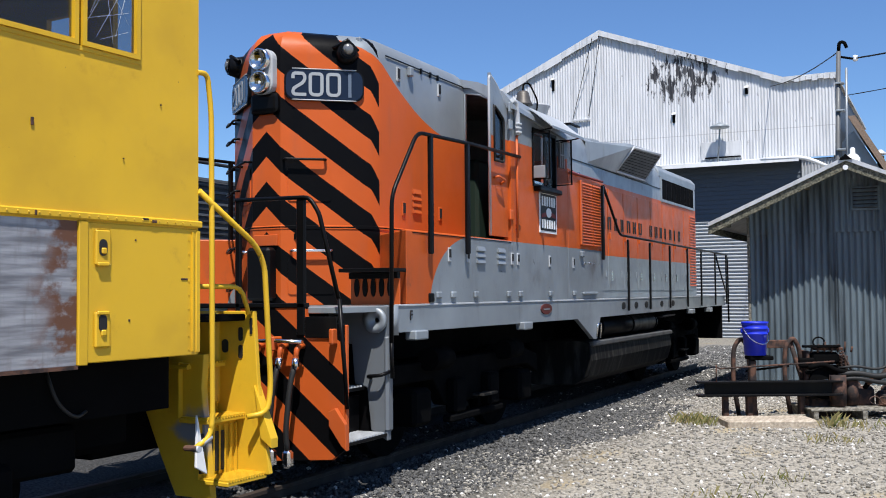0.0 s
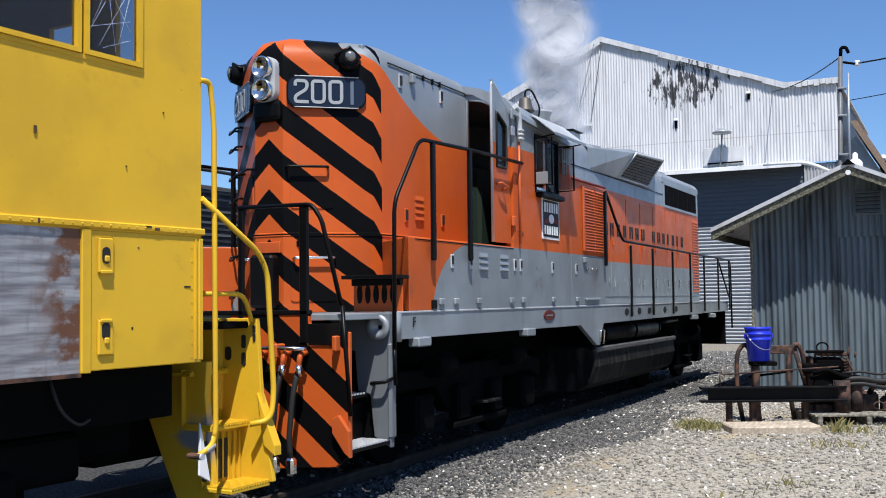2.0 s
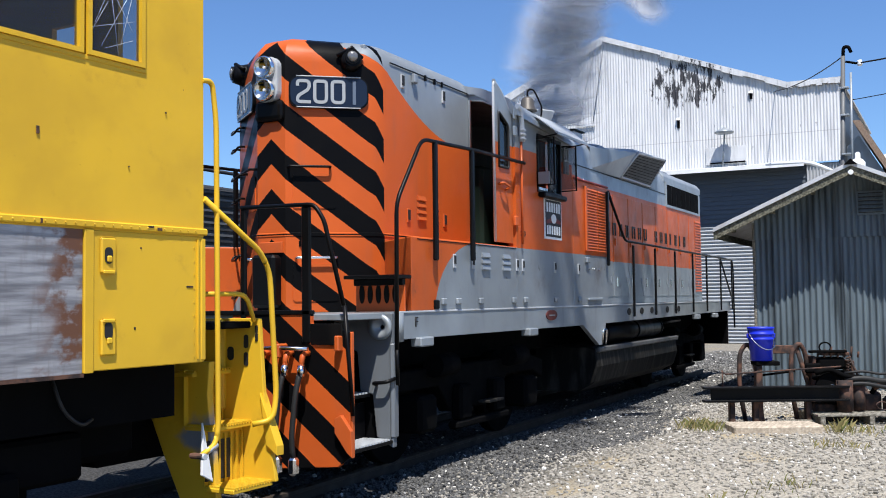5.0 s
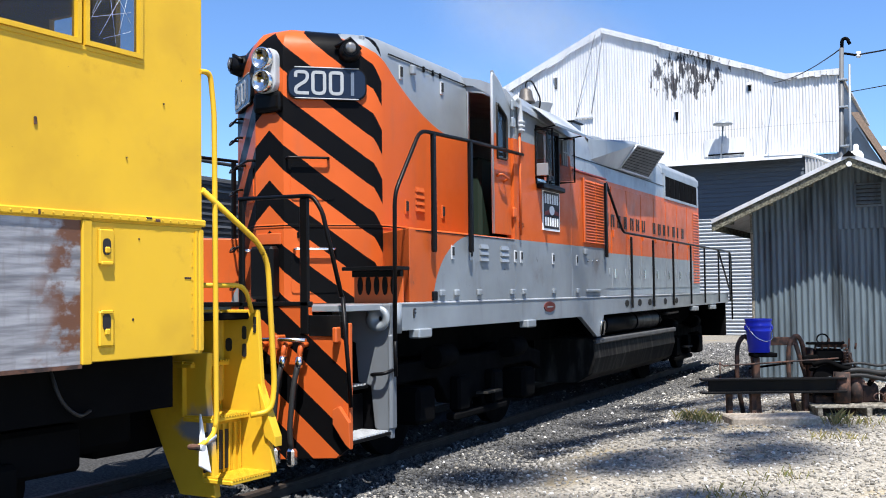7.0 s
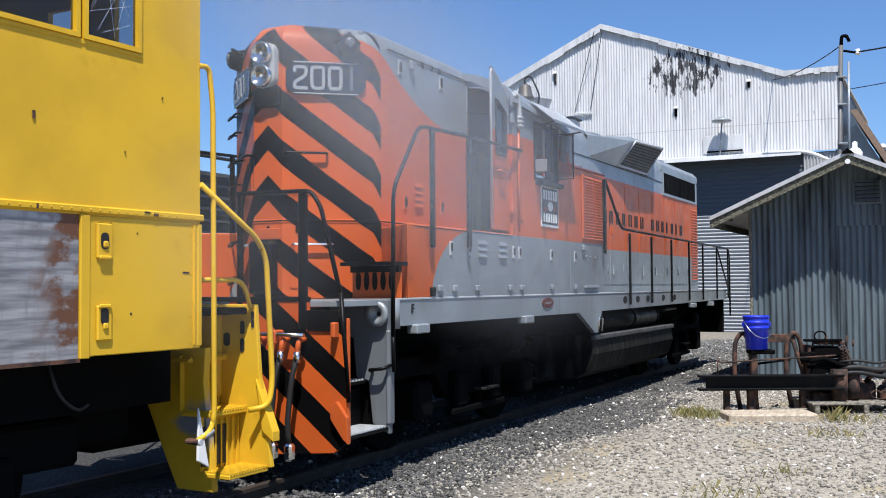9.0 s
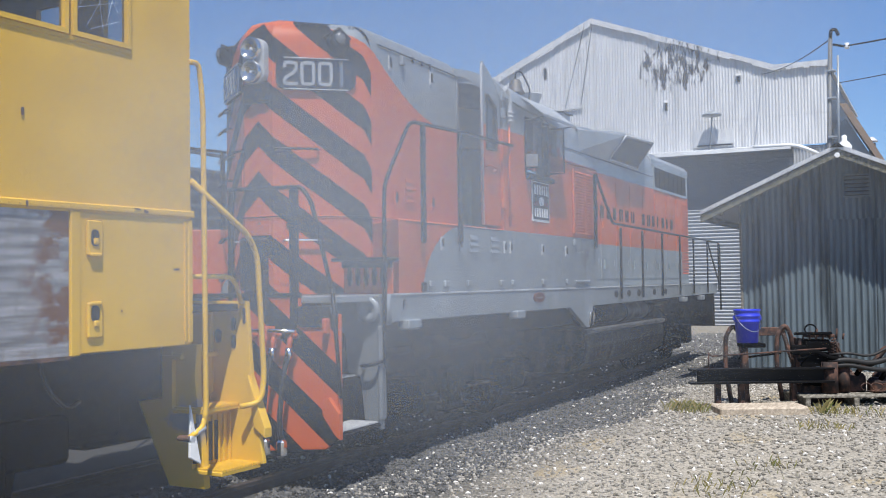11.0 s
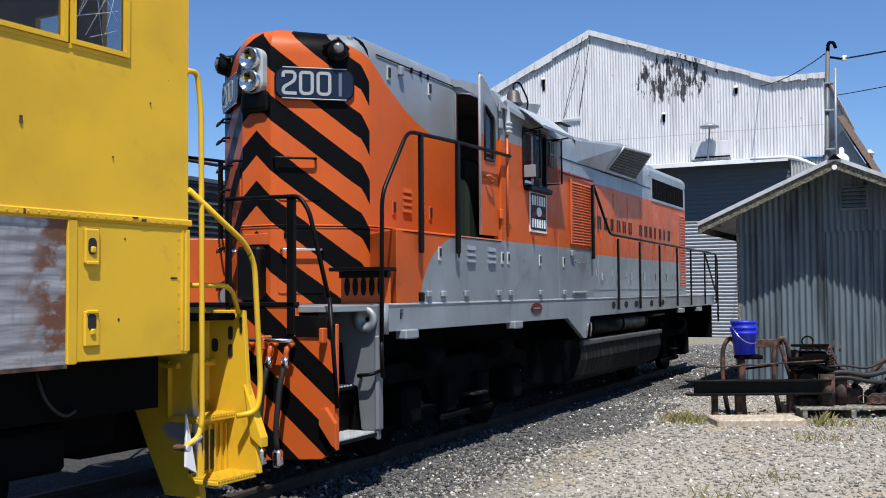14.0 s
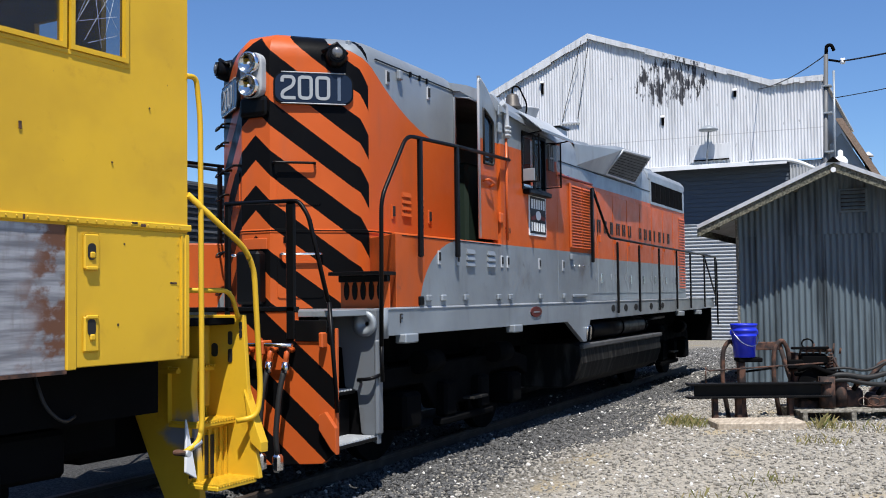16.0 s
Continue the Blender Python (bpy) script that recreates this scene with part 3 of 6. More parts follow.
def pilot():
    for s in (-1, 1):
        a, b = (-1.5, -0.28) if s < 0 else (0.28, 1.5)
        lo = (s * 1.5, 0.36)
        pts = [(s * 0.28, 0.75), (s * 0.28, 1.545), (s * 1.12, 1.545), (s * 1.12, 1.47), (s * 1.5, 1.40), lo, (s * 1.38, 0.27), (s * 0.75, 0.22), (s * 0.6, 0.3)]
        part("pilot_plate", prism(pts, "x", -0.02, 0.03, 0.006), pilot_paint, loco, "striped orange and black pilot plate")
        # flanged outer edge, foot board and brackets
        part("pilot_flange", box(0.0, 0.04, s * 1.5 - 0.015, s * 1.5 + 0.015, 0.36, 1.40, 0.006), orange_paint, loco)
        part("hook_plate", prism([(s * 1.38, 0.56), (s * 1.38, 0.68), (s * 1.44, 0.71), (s * 1.54, 0.58), (s * 1.55, 0.36), (s * 1.50, 0.40)], "x", -0.07, -0.022, 0.005), orange_paint, loco)
        part("coupling_bracket", box(-0.10, -0.02, s * 1.42 - 0.022, s * 1.42 + 0.022, 1.24, 1.37, 0.01), orange_paint, loco)
        part("lift_lever", tube(rounded([(-0.13, s * 0.15, 1.24), (-0.13, s * 0.8, 1.265), (-0.13, s * 1.16, 1.26)], 0.06), 0.018), chrome, loco, "bright steel uncoupling lever")
        part("lever_eye", box(-0.16, -0.02, s * 0.85 - 0.03, s * 0.85 + 0.03, 1.18, 1.30, 0.01), orange_paint, loco)
        for i, y in enumerate((0.68, 0.93, 1.10)):
            part("air_pipe", tube(rounded([(-0.03, s * y, 1.22), (-0.12, s * y, 1.22), (-0.14, s * y, 1.10)], 0.05), 0.025), orange_paint, loco)
            if i:
                h = part("air_hose", tube(rounded([(-0.14, s * y, 1.10), (-0.2, s * (y - 0.02), 0.9), (-0.22, s * (y - 0.05), 0.5), (-0.2, s * (y - 0.04), 0.33)], 0.2), 0.024), rubber, loco, "black air brake hose")
                part("hose_end", box(-0.24, -0.16, s * (y - 0.04) - 0.04, s * (y - 0.04) + 0.04, 0.21, 0.36, 0.02), chrome, h, "metal gladhand coupling")
                part("hose_clamp", cyl((-0.14, s * y, 1.12), (-0.15, s * y, 1.03), 0.033, n=10), chrome, h)
    part("coupler_pocket", box(-0.12, 0.25, -0.32, 0.32, 0.72, 1.2, 0.03), black_paint, loco)
    part("coupler", box(-0.62, -0.1, -0.14, 0.14, 0.74, 1.0, 0.05), dark_iron, loco)
    part("end_beam", box(-0.03, 0.04, -1.12, 1.12, 1.545, 1.585, 0.006), black_paint, loco)
    part("dark_panel", box(-0.035, -0.021, -1.44, -1.12, 1.29, 1.47, 0.004), black_paint, loco)


def steps():
    for s in (-1, 1):
        for i, z in enumerate((0.41, 0.82, 1.2)):
            yo = (1.5, 1.27, 1.11)[i]
            ya, yb = sorted((s * yo, s * (yo - 0.30)))
            tr = part("step_tread", box(0.04, 0.70, ya, yb, z - 0.03, z, 0.004), black_paint, loco, "dark step tread with bright serrations")
            for k in range(12):
                x = 0.07 + k * 0.052
                part("tread_rib", box(x, x + 0.022, ya + 0.01, yb - 0.01, z, z + 0.014), latch_paint, tr)
            yr = s * (yo - 0.30)
            # riser coloured black to stand for the shaded void under the treads
            rs = part("riser", box(0.04, 0.70, yr - 0.008, yr + 0.008, z, z + 0.33, 0.002), black_paint, loco)
            if i == 0:
                for k in range(8):
                    part("riser_rib", box(0.06 + k * 0.05, 0.075 + k * 0.05, yr - 0.03 if s < 0 else yr + 0.005, yr - 0.008 if s < 0 else yr + 0.03, z + 0.02, z + 0.22), grey_paint, rs)
        pts = [(s * 1.5, 0.34), (s * 1.5, ZS - 0.01), (s * 0.85, ZS - 0.01), (s * 0.95, 1.23), (s * 1.13, 1.2), (s * 1.16, 0.84), (s * 1.29, 0.81), (s * 1.33, 0.43), (s * 1.46, 0.36)]
        part("step_bulkhead", prism(pts, "x", 0.70, 0.775, 0.01), darker_grey, loco, "darker streaked grey bulkhead beside the steps")
        part("step_well_back", box(0.78, 0.80, *sorted((s * 0.5, s * 1.42)), 0.36, 1.48), black_paint, loco)
        part("bulkhead_flange", box(0.69, 0.80, s * 1.49 - 0.025, s * 1.49 + 0.025, 0.42, 1.28, 0.02), darker_grey, loco)
        part("grab_hook", tube(rounded([(0.69, s * 1.34, 0.90), (0.62, s * 1.34, 0.92), (0.62, s * 1.48, 0.93), (0.70, s * 1.53, 0.96)], 0.04), 0.017), black_paint, loco)


def short_hood():
    right = [(1.46, -0.80), (1.56, -0.875), (1.68, -0.907), (2.4, -0.907), (3.66, -0.907)]
    ring = [(0.94, -0.17)] + right + [(x, -y) for x, y in right[::-1]] + [(0.94, 0.17)]
    m = bmesh.new()
    levels = [(ZS, 0), (2.3, 0), (2.306, -0.008), (2.335, -0.008), (2.341, 0), (4.04, 0), (4.14, 0.02), (4.22, 0.065), (4.28, 0.14), (4.32, 0.26), (4.345, 0.45), (4.35, 0.8)]
    rows = []
    for z, d in levels:
        f = 1 - d / 0.907
        rows.append([m.verts.new((x + d * max(0.0, 1 - (x - 0.94) / 2.5) * 0.8, y * f, z)) for x, y in ring])
    for a, b in zip(rows, rows[1:]):
        for i in range(len(ring)):
            j = (i + 1) % len(ring)
            m.faces.new((a[i], a[j], b[j], b[i])).smooth = True
    m.faces.new(rows[-1])
    m.normal_update()
    for e in m.edges:
        e.smooth = len(e.link_faces) == 2 and e.calc_face_angle(0) < 0.42
    hood = part("short_hood", m, nose_paint, loco, "high orange short hood with black chevrons")
    # roof seam, latches, grab irons
    for s in (-1, 1):
        part("roof_seam", box(1.75, 3.6, s * 0.907 - 0.006, s * 0.907 + 0.006, 4.10, 4.112), black_paint, hood)
        for x, z in ((2.0, 3.96), (2.95, 3.96), (2.1, 2.55), (2.95, 2.55)):
            lt = part("door_latch", box(x - 0.035, x + 0.035, s * 0.912 - 0.008, s * 0.912 + 0.008, z - 0.075, z + 0.075, 0.004), orange_paint if z < 3 else latch_paint, hood)
            part("latch_slot", box(x - 0.022, x + 0.022, s * 0.923 - 0.005, s * 0.923 + 0.005, z - 0.045, z + 0.06), rubber, lt)
        part("bracket", box(2.2, 2.28, s * 0.93 - 0.025, s * 0.93 + 0.025, 3.98, 4.08, 0.01), grey_paint, hood)
        for x in (2.5, 2.72, 2.9):
            part("hinge_clip", box(x, x + 0.025, s * 0.915 - 0.01, s * 0.915 + 0.01, 4.06, 4.12), black_paint, hood)
        ya = s * 0.905
        lv = louvers(2.3, 2.48, -0.907, 2.5, 2.78, 4)
        lv2 = louvers(2.66, 2.78, -0.907, 2.5, 2.78, 4)
        if s < 0:
            part("louver", lv, orange_paint, hood), part("louver", lv2, orange_paint, hood)
        else:
            lv.free(), lv2.free()
    d = Vector((0.62, -0.74, 0)).normalized()
    nrm = Vector((-0.74, -0.62, 0)).normalized()
    e = Vector((0.94, -0.17, 0))
    for s in (1, -1):
        def P(u, o, z):
            v = e + d * u + nrm * o
            return (v.x, v.y * s, z)
        # number board on each facet
        def slab(u0, u1, z0, z1, o0, o1, r, k=5):
            m = bmesh.new()
            loop = []
            for cx, cz, a0 in ((u1 - r, z1 - r, 0), (u0 + r, z1 - r, 90), (u0 + r, z0 + r, 180), (u1 - r, z0 + r, 270)):
                for i in range(k + 1):
                    a = radians(a0 + 90 * i / k)
                    loop.append((cx + r * math.cos(a), cz + r * math.sin(a)))
            lo = [m.verts.new(P(u, o0, z)) for u, z in loop]
            hi = [m.verts.new(P(u, o1, z)) for u, z in loop]
            m.faces.new(lo), m.faces.new(hi[::-1])
            for i in range(len(loop)):
                j = (i + 1) % len(loop)
                m.faces.new((lo[i], lo[j], hi[j], hi[i]))
            return m
        nb = part("number_board", slab(0.035, 0.83, 3.58, 3.90, -0.02, 0.035, 0.10), black_paint, loco, "rounded number board with pale numerals")
        part("board_glass", slab(0.05, 0.815, 3.595, 3.885, 0.03, 0.040, 0.09), board_mat, nb, "dark glass face")
        part("board_lip", tube([P(0.11 + 0.64 * q / 6, 0.040, 3.895) for q in range(7)], 0.006, n=6), latch_paint, nb, "bright worn upper rim")
        part("board_lip", tube([P(0.11 + 0.64 * q / 6, 0.040, 3.585) for q in range(7)], 0.006, n=6), latch_paint, nb, "bright worn lower rim")
        rot = Matrix((((d.x), 0, nrm.x, 0), (d.y, 0, nrm.y, 0), (0, 1, 0, 0), (0, 0, 0, 1)))
        c = e + d * 0.44 + nrm * 0.043
        mm = Matrix.Translation((c.x, c.y, 3.742)) @ rot
        if s < 0:
            mm = Matrix.Translation((c.x, -c.y, 3.742)) @ Matrix(((-d.x, 0, nrm.x, 0), (d.y, 0, -nrm.y, 0), (0, 1, 0, 0), (0, 0, 0, 1)))
        for ch, u in (("2", -0.262), ("0", -0.092), ("0", 0.082), ("1", 0.245)):
            part("numeral", numeral(ch, mm @ Matrix.Translation((u, 0, 0))), numeral_mat if ch != "1" else faint_numeral, nb)
        # class lamp
        cl = part("class_lamp", cyl(P(0.66, -0.12, 4.07), P(0.66, 0.11, 4.08), 0.15, 0.085), black_paint, loco, "black class lamp housing")
        part("rim", tube([P(0.66, 0.11, 4.09), P(0.66, 0.128, 4.09)], 0.074, n=18), black_paint, cl)
        part("lens", tube([P(0.66, 0.127, 4.09), P(0.66, 0.14, 4.09), P(0.66, 0.15, 4.09)], [0.058, 0.045, 0.01], n=16), milky, cl, "clear lens")
        part("lamp_brow", tube([P(0.52, 0.02, 4.11), P(0.66, 0.08, 4.19), P(0.77, 0.02, 4.1)], 0.022), black_paint, cl)
        # grab irons, door frames
        for (u0, u1, z) in ((0.03, 0.44, 2.99), (0.1, 0.5, 2.09)):
            part("grab_iron", tube(rounded([P(u0, 0, z), P(u0, 0.07, z), P(u1, 0.07, z), P(u1, 0, z)], 0.03), 0.013), chrome if z < 2.5 else black_paint, loco)
        part("access_door", slab(0.07, 0.52, 1.66, 2.03, -0.01, 0.012, 0.03), nose_paint, hood)
        part("access_door", slab(0.07, 0.50, 2.58, 2.93, -0.01, 0.012, 0.03), nose_paint, hood)
        for z in (1.75, 2.15, 2.75, 3.0, 3.3, 3.5) if s < 0 else ():
            part("hand_hold", tube(rounded([P(0.58, 0, z), P(0.58, 0.07, z), P(0.60, 0.10, z - 0.05), P(0.80, 0.10, z - 0.05), P(0.82, 0.07, z), P(0.82, 0, z)], 0.03), 0.012), black_paint, loco)
        part("latch", box(*sorted((P(0.13, 0, 0)[0], P(0.16, 0.03, 0)[0])), *sorted((P(0.13, 0, 0)[1], P(0.16, 0.03, 0)[1])), 2.2, 2.26, 0.004), black_paint, hood)
    # twin headlight casting on the centre panel
    hl = part("headlight", prism([(y, z) for y, z in rounded_rect(-0.13, 0.13, 3.64, 4.09, 0.1)], "x", 0.86, 0.95, 0.012), latch_paint, loco, "silver painted twin headlight casting")
    for z in (3.98, 3.755):
        part("bezel", ring_x(0.805, 0.0, z, 0.112, 0.092, 0.05), chrome, hl)
        part("reflector", tube([(0.815, 0, z), (0.84, 0, z), (0.857, 0, z)], [0.093, 0.07, 0.02], n=24, close=False), reflector_mat, hl)
        part("bulb", cyl((0.82, 0, z), (0.85, 0, z), 0.014, n=10), white_paint, hl)
    part("lamp_base", box(0.88, 0.96, -0.17, 0.17, 3.45, 3.66, 0.05, seg=3), black_paint, loco)
    part("lifting_eye", box(1.5, 1.56, -0.75, -0.7, 4.18, 4.27, 0.01), grey_paint, loco)
    # junction box at the deck
    part("junction_box", box(0.78, 0.93, -0.14, 0.14, 1.6, 2.12, 0.03), black_paint, loco)
    part("hinge_strip", box(0.92, 0.94, -0.14, 0.14, 2.14, 2.25, 0.005), orange_paint, loco)
    return hood


def numeral(ch, m):
    """A square-shouldered digit of flat strokes, 0.15 wide and 0.24 high."""
    w, h, t = 0.058, 0.105, 0.016
    path = {"2": rounded([(-w, h * 0.5, 0), (-w, h, 0), (w, h, 0), (w, 0.025, 0), (-w, -0.05, 0), (-w, -h, 0), (w + 0.015, -h, 0)], 0.045, 5),
            "0": rounded([(0, h, 0), (w, h, 0), (w, -h, 0), (-w, -h, 0), (-w, h, 0), (0, h, 0)], 0.045, 5),
            "1": [Vector((0, h + t, 0)), Vector((0, -h - t, 0))]}[ch]
    b = bmesh.new()
    prev = None
    for i, p in enumerate(path):
        d = (path[min(i + 1, len(path) - 1)] - path[max(i - 1, 0)]).normalized()
        o = Vector((-d.y, d.x, 0)) * t
        cur = [b.verts.new(m @ (p + o + Vector((0, 0, e)))) for e in (-0.003, 0.002)] + [b.verts.new(m @ (p - o + Vector((0, 0, e)))) for e in (0.002, -0.003)]
        if prev:
            for k in range(4):
                b.faces.new((prev[k], prev[(k + 1) % 4], cur[(k + 1) % 4], cur[k]))
        else:
            b.faces.new(cur)
        prev = cur
    b.faces.new(prev[::-1])
    return b


def rounded_rect(a, b, c, d, r, k=5):
    out = []
    for cx, cz, a0 in ((b - r, d - r, 0), (a + r, d - r, 90), (a + r, c + r, 180), (b - r, c + r, 270)):
        for i in range(k + 1):
            t = radians(a0 + 90 * i / k)
            out.append((cx + r * math.cos(t), cz + r * math.sin(t)))
    return out


def ring_x(x, y, z, ro, ri, w, n=24):
    m = bmesh.new()
    rows = []
    for xx, r in ((x + w, ro), (x, ro), (x - 0.01, (ro + ri) / 2), (x, ri), (x + w, ri)):
        rows.append([m.verts.new((xx, y + r * math.cos(2 * math.pi * k / n), z + r * math.sin(2 * math.pi * k / n))) for k in range(n)])
    for a, b in zip(rows, rows[1:]):
        for k in range(n):
            m.faces.new((a[k], a[(k + 1) % n], b[(k + 1) % n], b[k])).smooth = True
    return m


board_mat = Nodes("dark board").done((0.010, 0.016, 0.032), 0.22, 0.0, 0.3)
numeral_mat = Nodes("pale numerals").done((0.31, 0.33, 0.35), 0.5)
faint_numeral = Nodes("faded numeral").done((0.10, 0.13, 0.18), 0.5)
reflector_mat = Nodes("reflector").done((0.62, 0.62, 0.60), 0.14, 1.0)


milky = Nodes("pale lamp lens").done((0.20, 0.20, 0.20), 0.12, 0.5)


def battery_boxes():
    for s in (-1, 1):
        def sy(a, b):
            return sorted((s * a, s * b))
        pts = [(1.62, s * 0.9), (1.07, s * 1.5), (3.63, s * 1.5), (3.63, s * 0.9)]
        bb = part("battery_box", prism(pts, "z", ZS, 2.26, 0.012), body_paint, loco, "orange and grey battery box beside the hood")
        part("lid_line", box(1.2, 3.6, *sy(1.495, 1.504), 2.235, 2.243), black_paint, bb)
        if s < 0:
            for x in (2.74, 3.30):
                part("louver", louvers(x - 0.10, x + 0.10, -1.5, 1.96, 2.16, 3), grey_paint, bb)
            for x in (1.98, 2.42, 3.62, 3.80, 4.85, 5.75):
                lt = part("latch", box(x - 0.032, x + 0.032, -1.512, -1.498, 1.98, 2.12, 0.004), latch_paint, bb)
                part("slot", box(x - 0.020, x + 0.020, -1.518, -1.511, 2.02, 2.105), rubber, lt)
            for x in (1.72, 2.05, 2.6, 3.5, 3.85, 4.85, 5.75):
                part("hinge", box(x - 0.05, x + 0.05, -1.53, -1.498, 1.61, 1.675, 0.01), grey_paint, bb)
            part("foot_block", box(1.52, 1.62, -1.52, -1.48, 1.57, 1.66, 0.01), black_paint, bb)
        # step in front of it
        st = part("nose_step", box(0.76, 1.08, *sy(0.95, 1.5), 1.86, 1.895, 0.005), black_paint, loco, "black step plate")
        part("step_riser", box(0.98, 1.0, *sy(0.95, 1.48), ZS, 1.86, 0.004), orange_paint, loco, "orange slotted step riser")
        for k in range(5):
            y = s * (1.02 + 0.09 * k)
            part("riser_slot", prism([(y + 0.028 * math.cos(a * 0.524), 1.72 + 0.09 * math.sin(a * 0.524)) for a in range(12)], "x", 0.970, 0.98), black_paint, loco)
        part("riser_top", box(0.94, 1.0, *sy(0.95, 1.48), 1.80, 1.86, 0.004), black_paint, loco)


def cab():
    x0, x1, zt = 3.62, 5.56, 3.88
    wall = part("cab_side", wall_with_holes(x0, x1, -1.5, ZS, zt, [(4.32, 5.10, 2.98, 3.66)]), body_paint, loco, "orange and grey cab side")
    part("cab_side", wall_with_holes(x0, x1, 1.46, ZS, zt, [(4.32, 5.10, 2.98, 3.66)]), body_paint, loco)
    # front wall with the open door
    for s in (-1, 1):
        a, b = sorted((s * 0.90, s * 1.46))
        part("cab_front", prism([(s * 0.90, 4.02), (s * 0.90, 4.19), (s * 1.10, 4.13), (s * 1.40, 4.0), (s * 1.50, 3.88), (s * 1.46, 3.80), (s * 1.32, 3.90), (s * 1.12, 4.0)], "x", x0, x0 + 0.04), grey_paint, loco)
        part("cab_front", box(x0, x0 + 0.04, *sorted((s * 1.40, s * 1.46)), 2.25, 3.88), body_paint, loco)
    part("cab_front", box(x0, x0 + 0.04, 0.90, 1.40, 2.25, 3.9), body_paint, loco)
    part("door_frame", tube([(x0 - 0.01, -0.93, 2.26), (x0 - 0.01, -0.93, 4.03), (x0 - 0.01, -1.12, 4.0), (x0 - 0.01, -1.32, 3.90), (x0 - 0.01, -1.41, 3.80)], 0.018, n=6), grey_paint, loco)
    part("door_sill", box(x0 - 0.03, x0 + 0.05, -1.42, -0.92, 2.25, 2.275), black_paint, loco)
    part("cab_rear", prism([(-1.46, ZS), (-1.46, 3.70), (-1.0, 3.93), (0, 4.08), (1.0, 3.93), (1.46, 3.70), (1.46, ZS)], "x", x1 - 0.04, x1), body_paint, loco)
    part("cab_floor", box(x0 + 0.04, x1 - 0.04, -1.45, 1.45, 2.2, 2.24), dark_iron, loco)
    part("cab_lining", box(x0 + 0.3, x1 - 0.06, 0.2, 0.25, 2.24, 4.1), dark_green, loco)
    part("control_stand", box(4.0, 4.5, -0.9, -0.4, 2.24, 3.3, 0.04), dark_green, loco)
    pr = [(-1.56, 3.84), (-1.55, 3.90), (-1.42, 4.06), (-1.1, 4.20), (-0.6, 4.32), (0, 4.36), (0.6, 4.32), (1.1, 4.20), (1.42, 4.06), (1.55, 3.90), (1.56, 3.84), (1.46, 3.86), (1.0, 4.14), (0, 4.28), (-1.0, 4.14), (-1.46, 3.86)]
    rf = prism([(y, z - 0.05) for y, z in pr], "x", x0 - 0.03, x1 + 0.05, 0.0)
    for v in rf.verts:
        v.co.z -= max(0.0, v.co.x - x0) * 0.07
    part("cab_roof", rf, grey_paint, loco, "curved grey cab roof")
    # open door, swung outwards from the corner post
    leaf = None
    for pts in ([(3.13, 2.3), (3.20, 2.3), (3.20, 4.1), (3.13, 4.14)], [(3.50, 2.3), (3.6, 2.3), (3.6, 3.80), (3.50, 3.89)],
                [(3.2, 2.3), (3.5, 2.3), (3.5, 3.15), (3.2, 3.15)], [(3.2, 3.80), (3.5, 3.66), (3.5, 3.89), (3.2, 4.1)]):
        leaf = prism(pts, "y", -1.47, -1.435, bm=leaf)
    door = part("cab_door", leaf, body_paint, loco, "open cab door of orange and grey steel")
    part("door_pane", box(3.19, 3.51, -1.455, -1.448, 3.14, 3.83), glass, door)
    part("pane_gasket", tube(rounded([(3.21, -1.475, 3.16), (3.21, -1.475, 3.79), (3.49, -1.475, 3.66), (3.49, -1.475, 3.16), (3.21, -1.475, 3.16)], 0.05), 0.014, n=6), rubber, door)
    part("door_edge", tube(rounded([(3.12, -1.455, 2.3), (3.12, -1.455, 4.13), (3.35, -1.455, 4.02), (3.59, -1.455, 3.80)], 0.08), 0.017), latch_paint, door)
    part("door_handle", tube(rounded([(3.2, -1.46, 2.95), (3.2, -1.53, 2.97), (3.38, -1.54, 2.93), (3.38, -1.47, 2.9)], 0.03), 0.014), orange_paint, door)
    for z in (2.5, 3.55, 3.75):
        part("hinge", box(3.56, 3.66, -1.52, -1.49, z, z + 0.12, 0.012), grey_paint if z > 3.4 else orange_paint, door)
    part("gutter_end", tube(rounded([(3.62, -1.53, 3.90), (3.70, -1.54, 3.88), (3.74, -1.54, 3.70), (3.74, -1.54, 3.50)], 0.1), 0.034), latch_paint, loco, "pale bent gutter end")
    for z in (3.52, 3.57, 3.62):
        part("clip", box(3.70, 3.78, -1.585, -1.53, z, z + 0.028, 0.008), latch_paint, loco)
    part("drain_pipe", cyl((3.74, -1.53, 3.5), (3.74, -1.53, 2.3), 0.016, n=8), orange_paint, loco)
    # side window with frame, sashes, arm rest and awning
    w = part("window_frame", frame_y(4.30, 5.12, 2.96, 3.68, -1.515, 0.035, 0.04), black_paint, loco, "black cab window frame")
    part("pane", box(4.72, 5.08, -1.485, -1.479, 3.0, 3.64), glass, w)
    part("mullion", box(4.69, 4.73, -1.51, -1.46, 2.98, 3.66), black_paint, w)
    part("sash", frame_y(4.34, 4.70, 3.0, 3.64, -1.50, 0.03, 0.03), chrome, w)
    part("wind_wing", box(4.28, 4.31, -1.72, -1.50, 3.06, 3.6, 0.005), clear_glass, w, "tilted wind deflector pane")
    part("wind_wing", box(5.12, 5.15, -1.70, -1.50, 3.06, 3.6, 0.005), clear_glass, w, "tilted wind deflector pane")
    part("wing_frame", tube([(4.295, -1.5, 3.62), (4.295, -1.73, 3.62), (4.295, -1.73, 3.04), (4.295, -1.5, 3.04)], 0.012), black_paint, w)
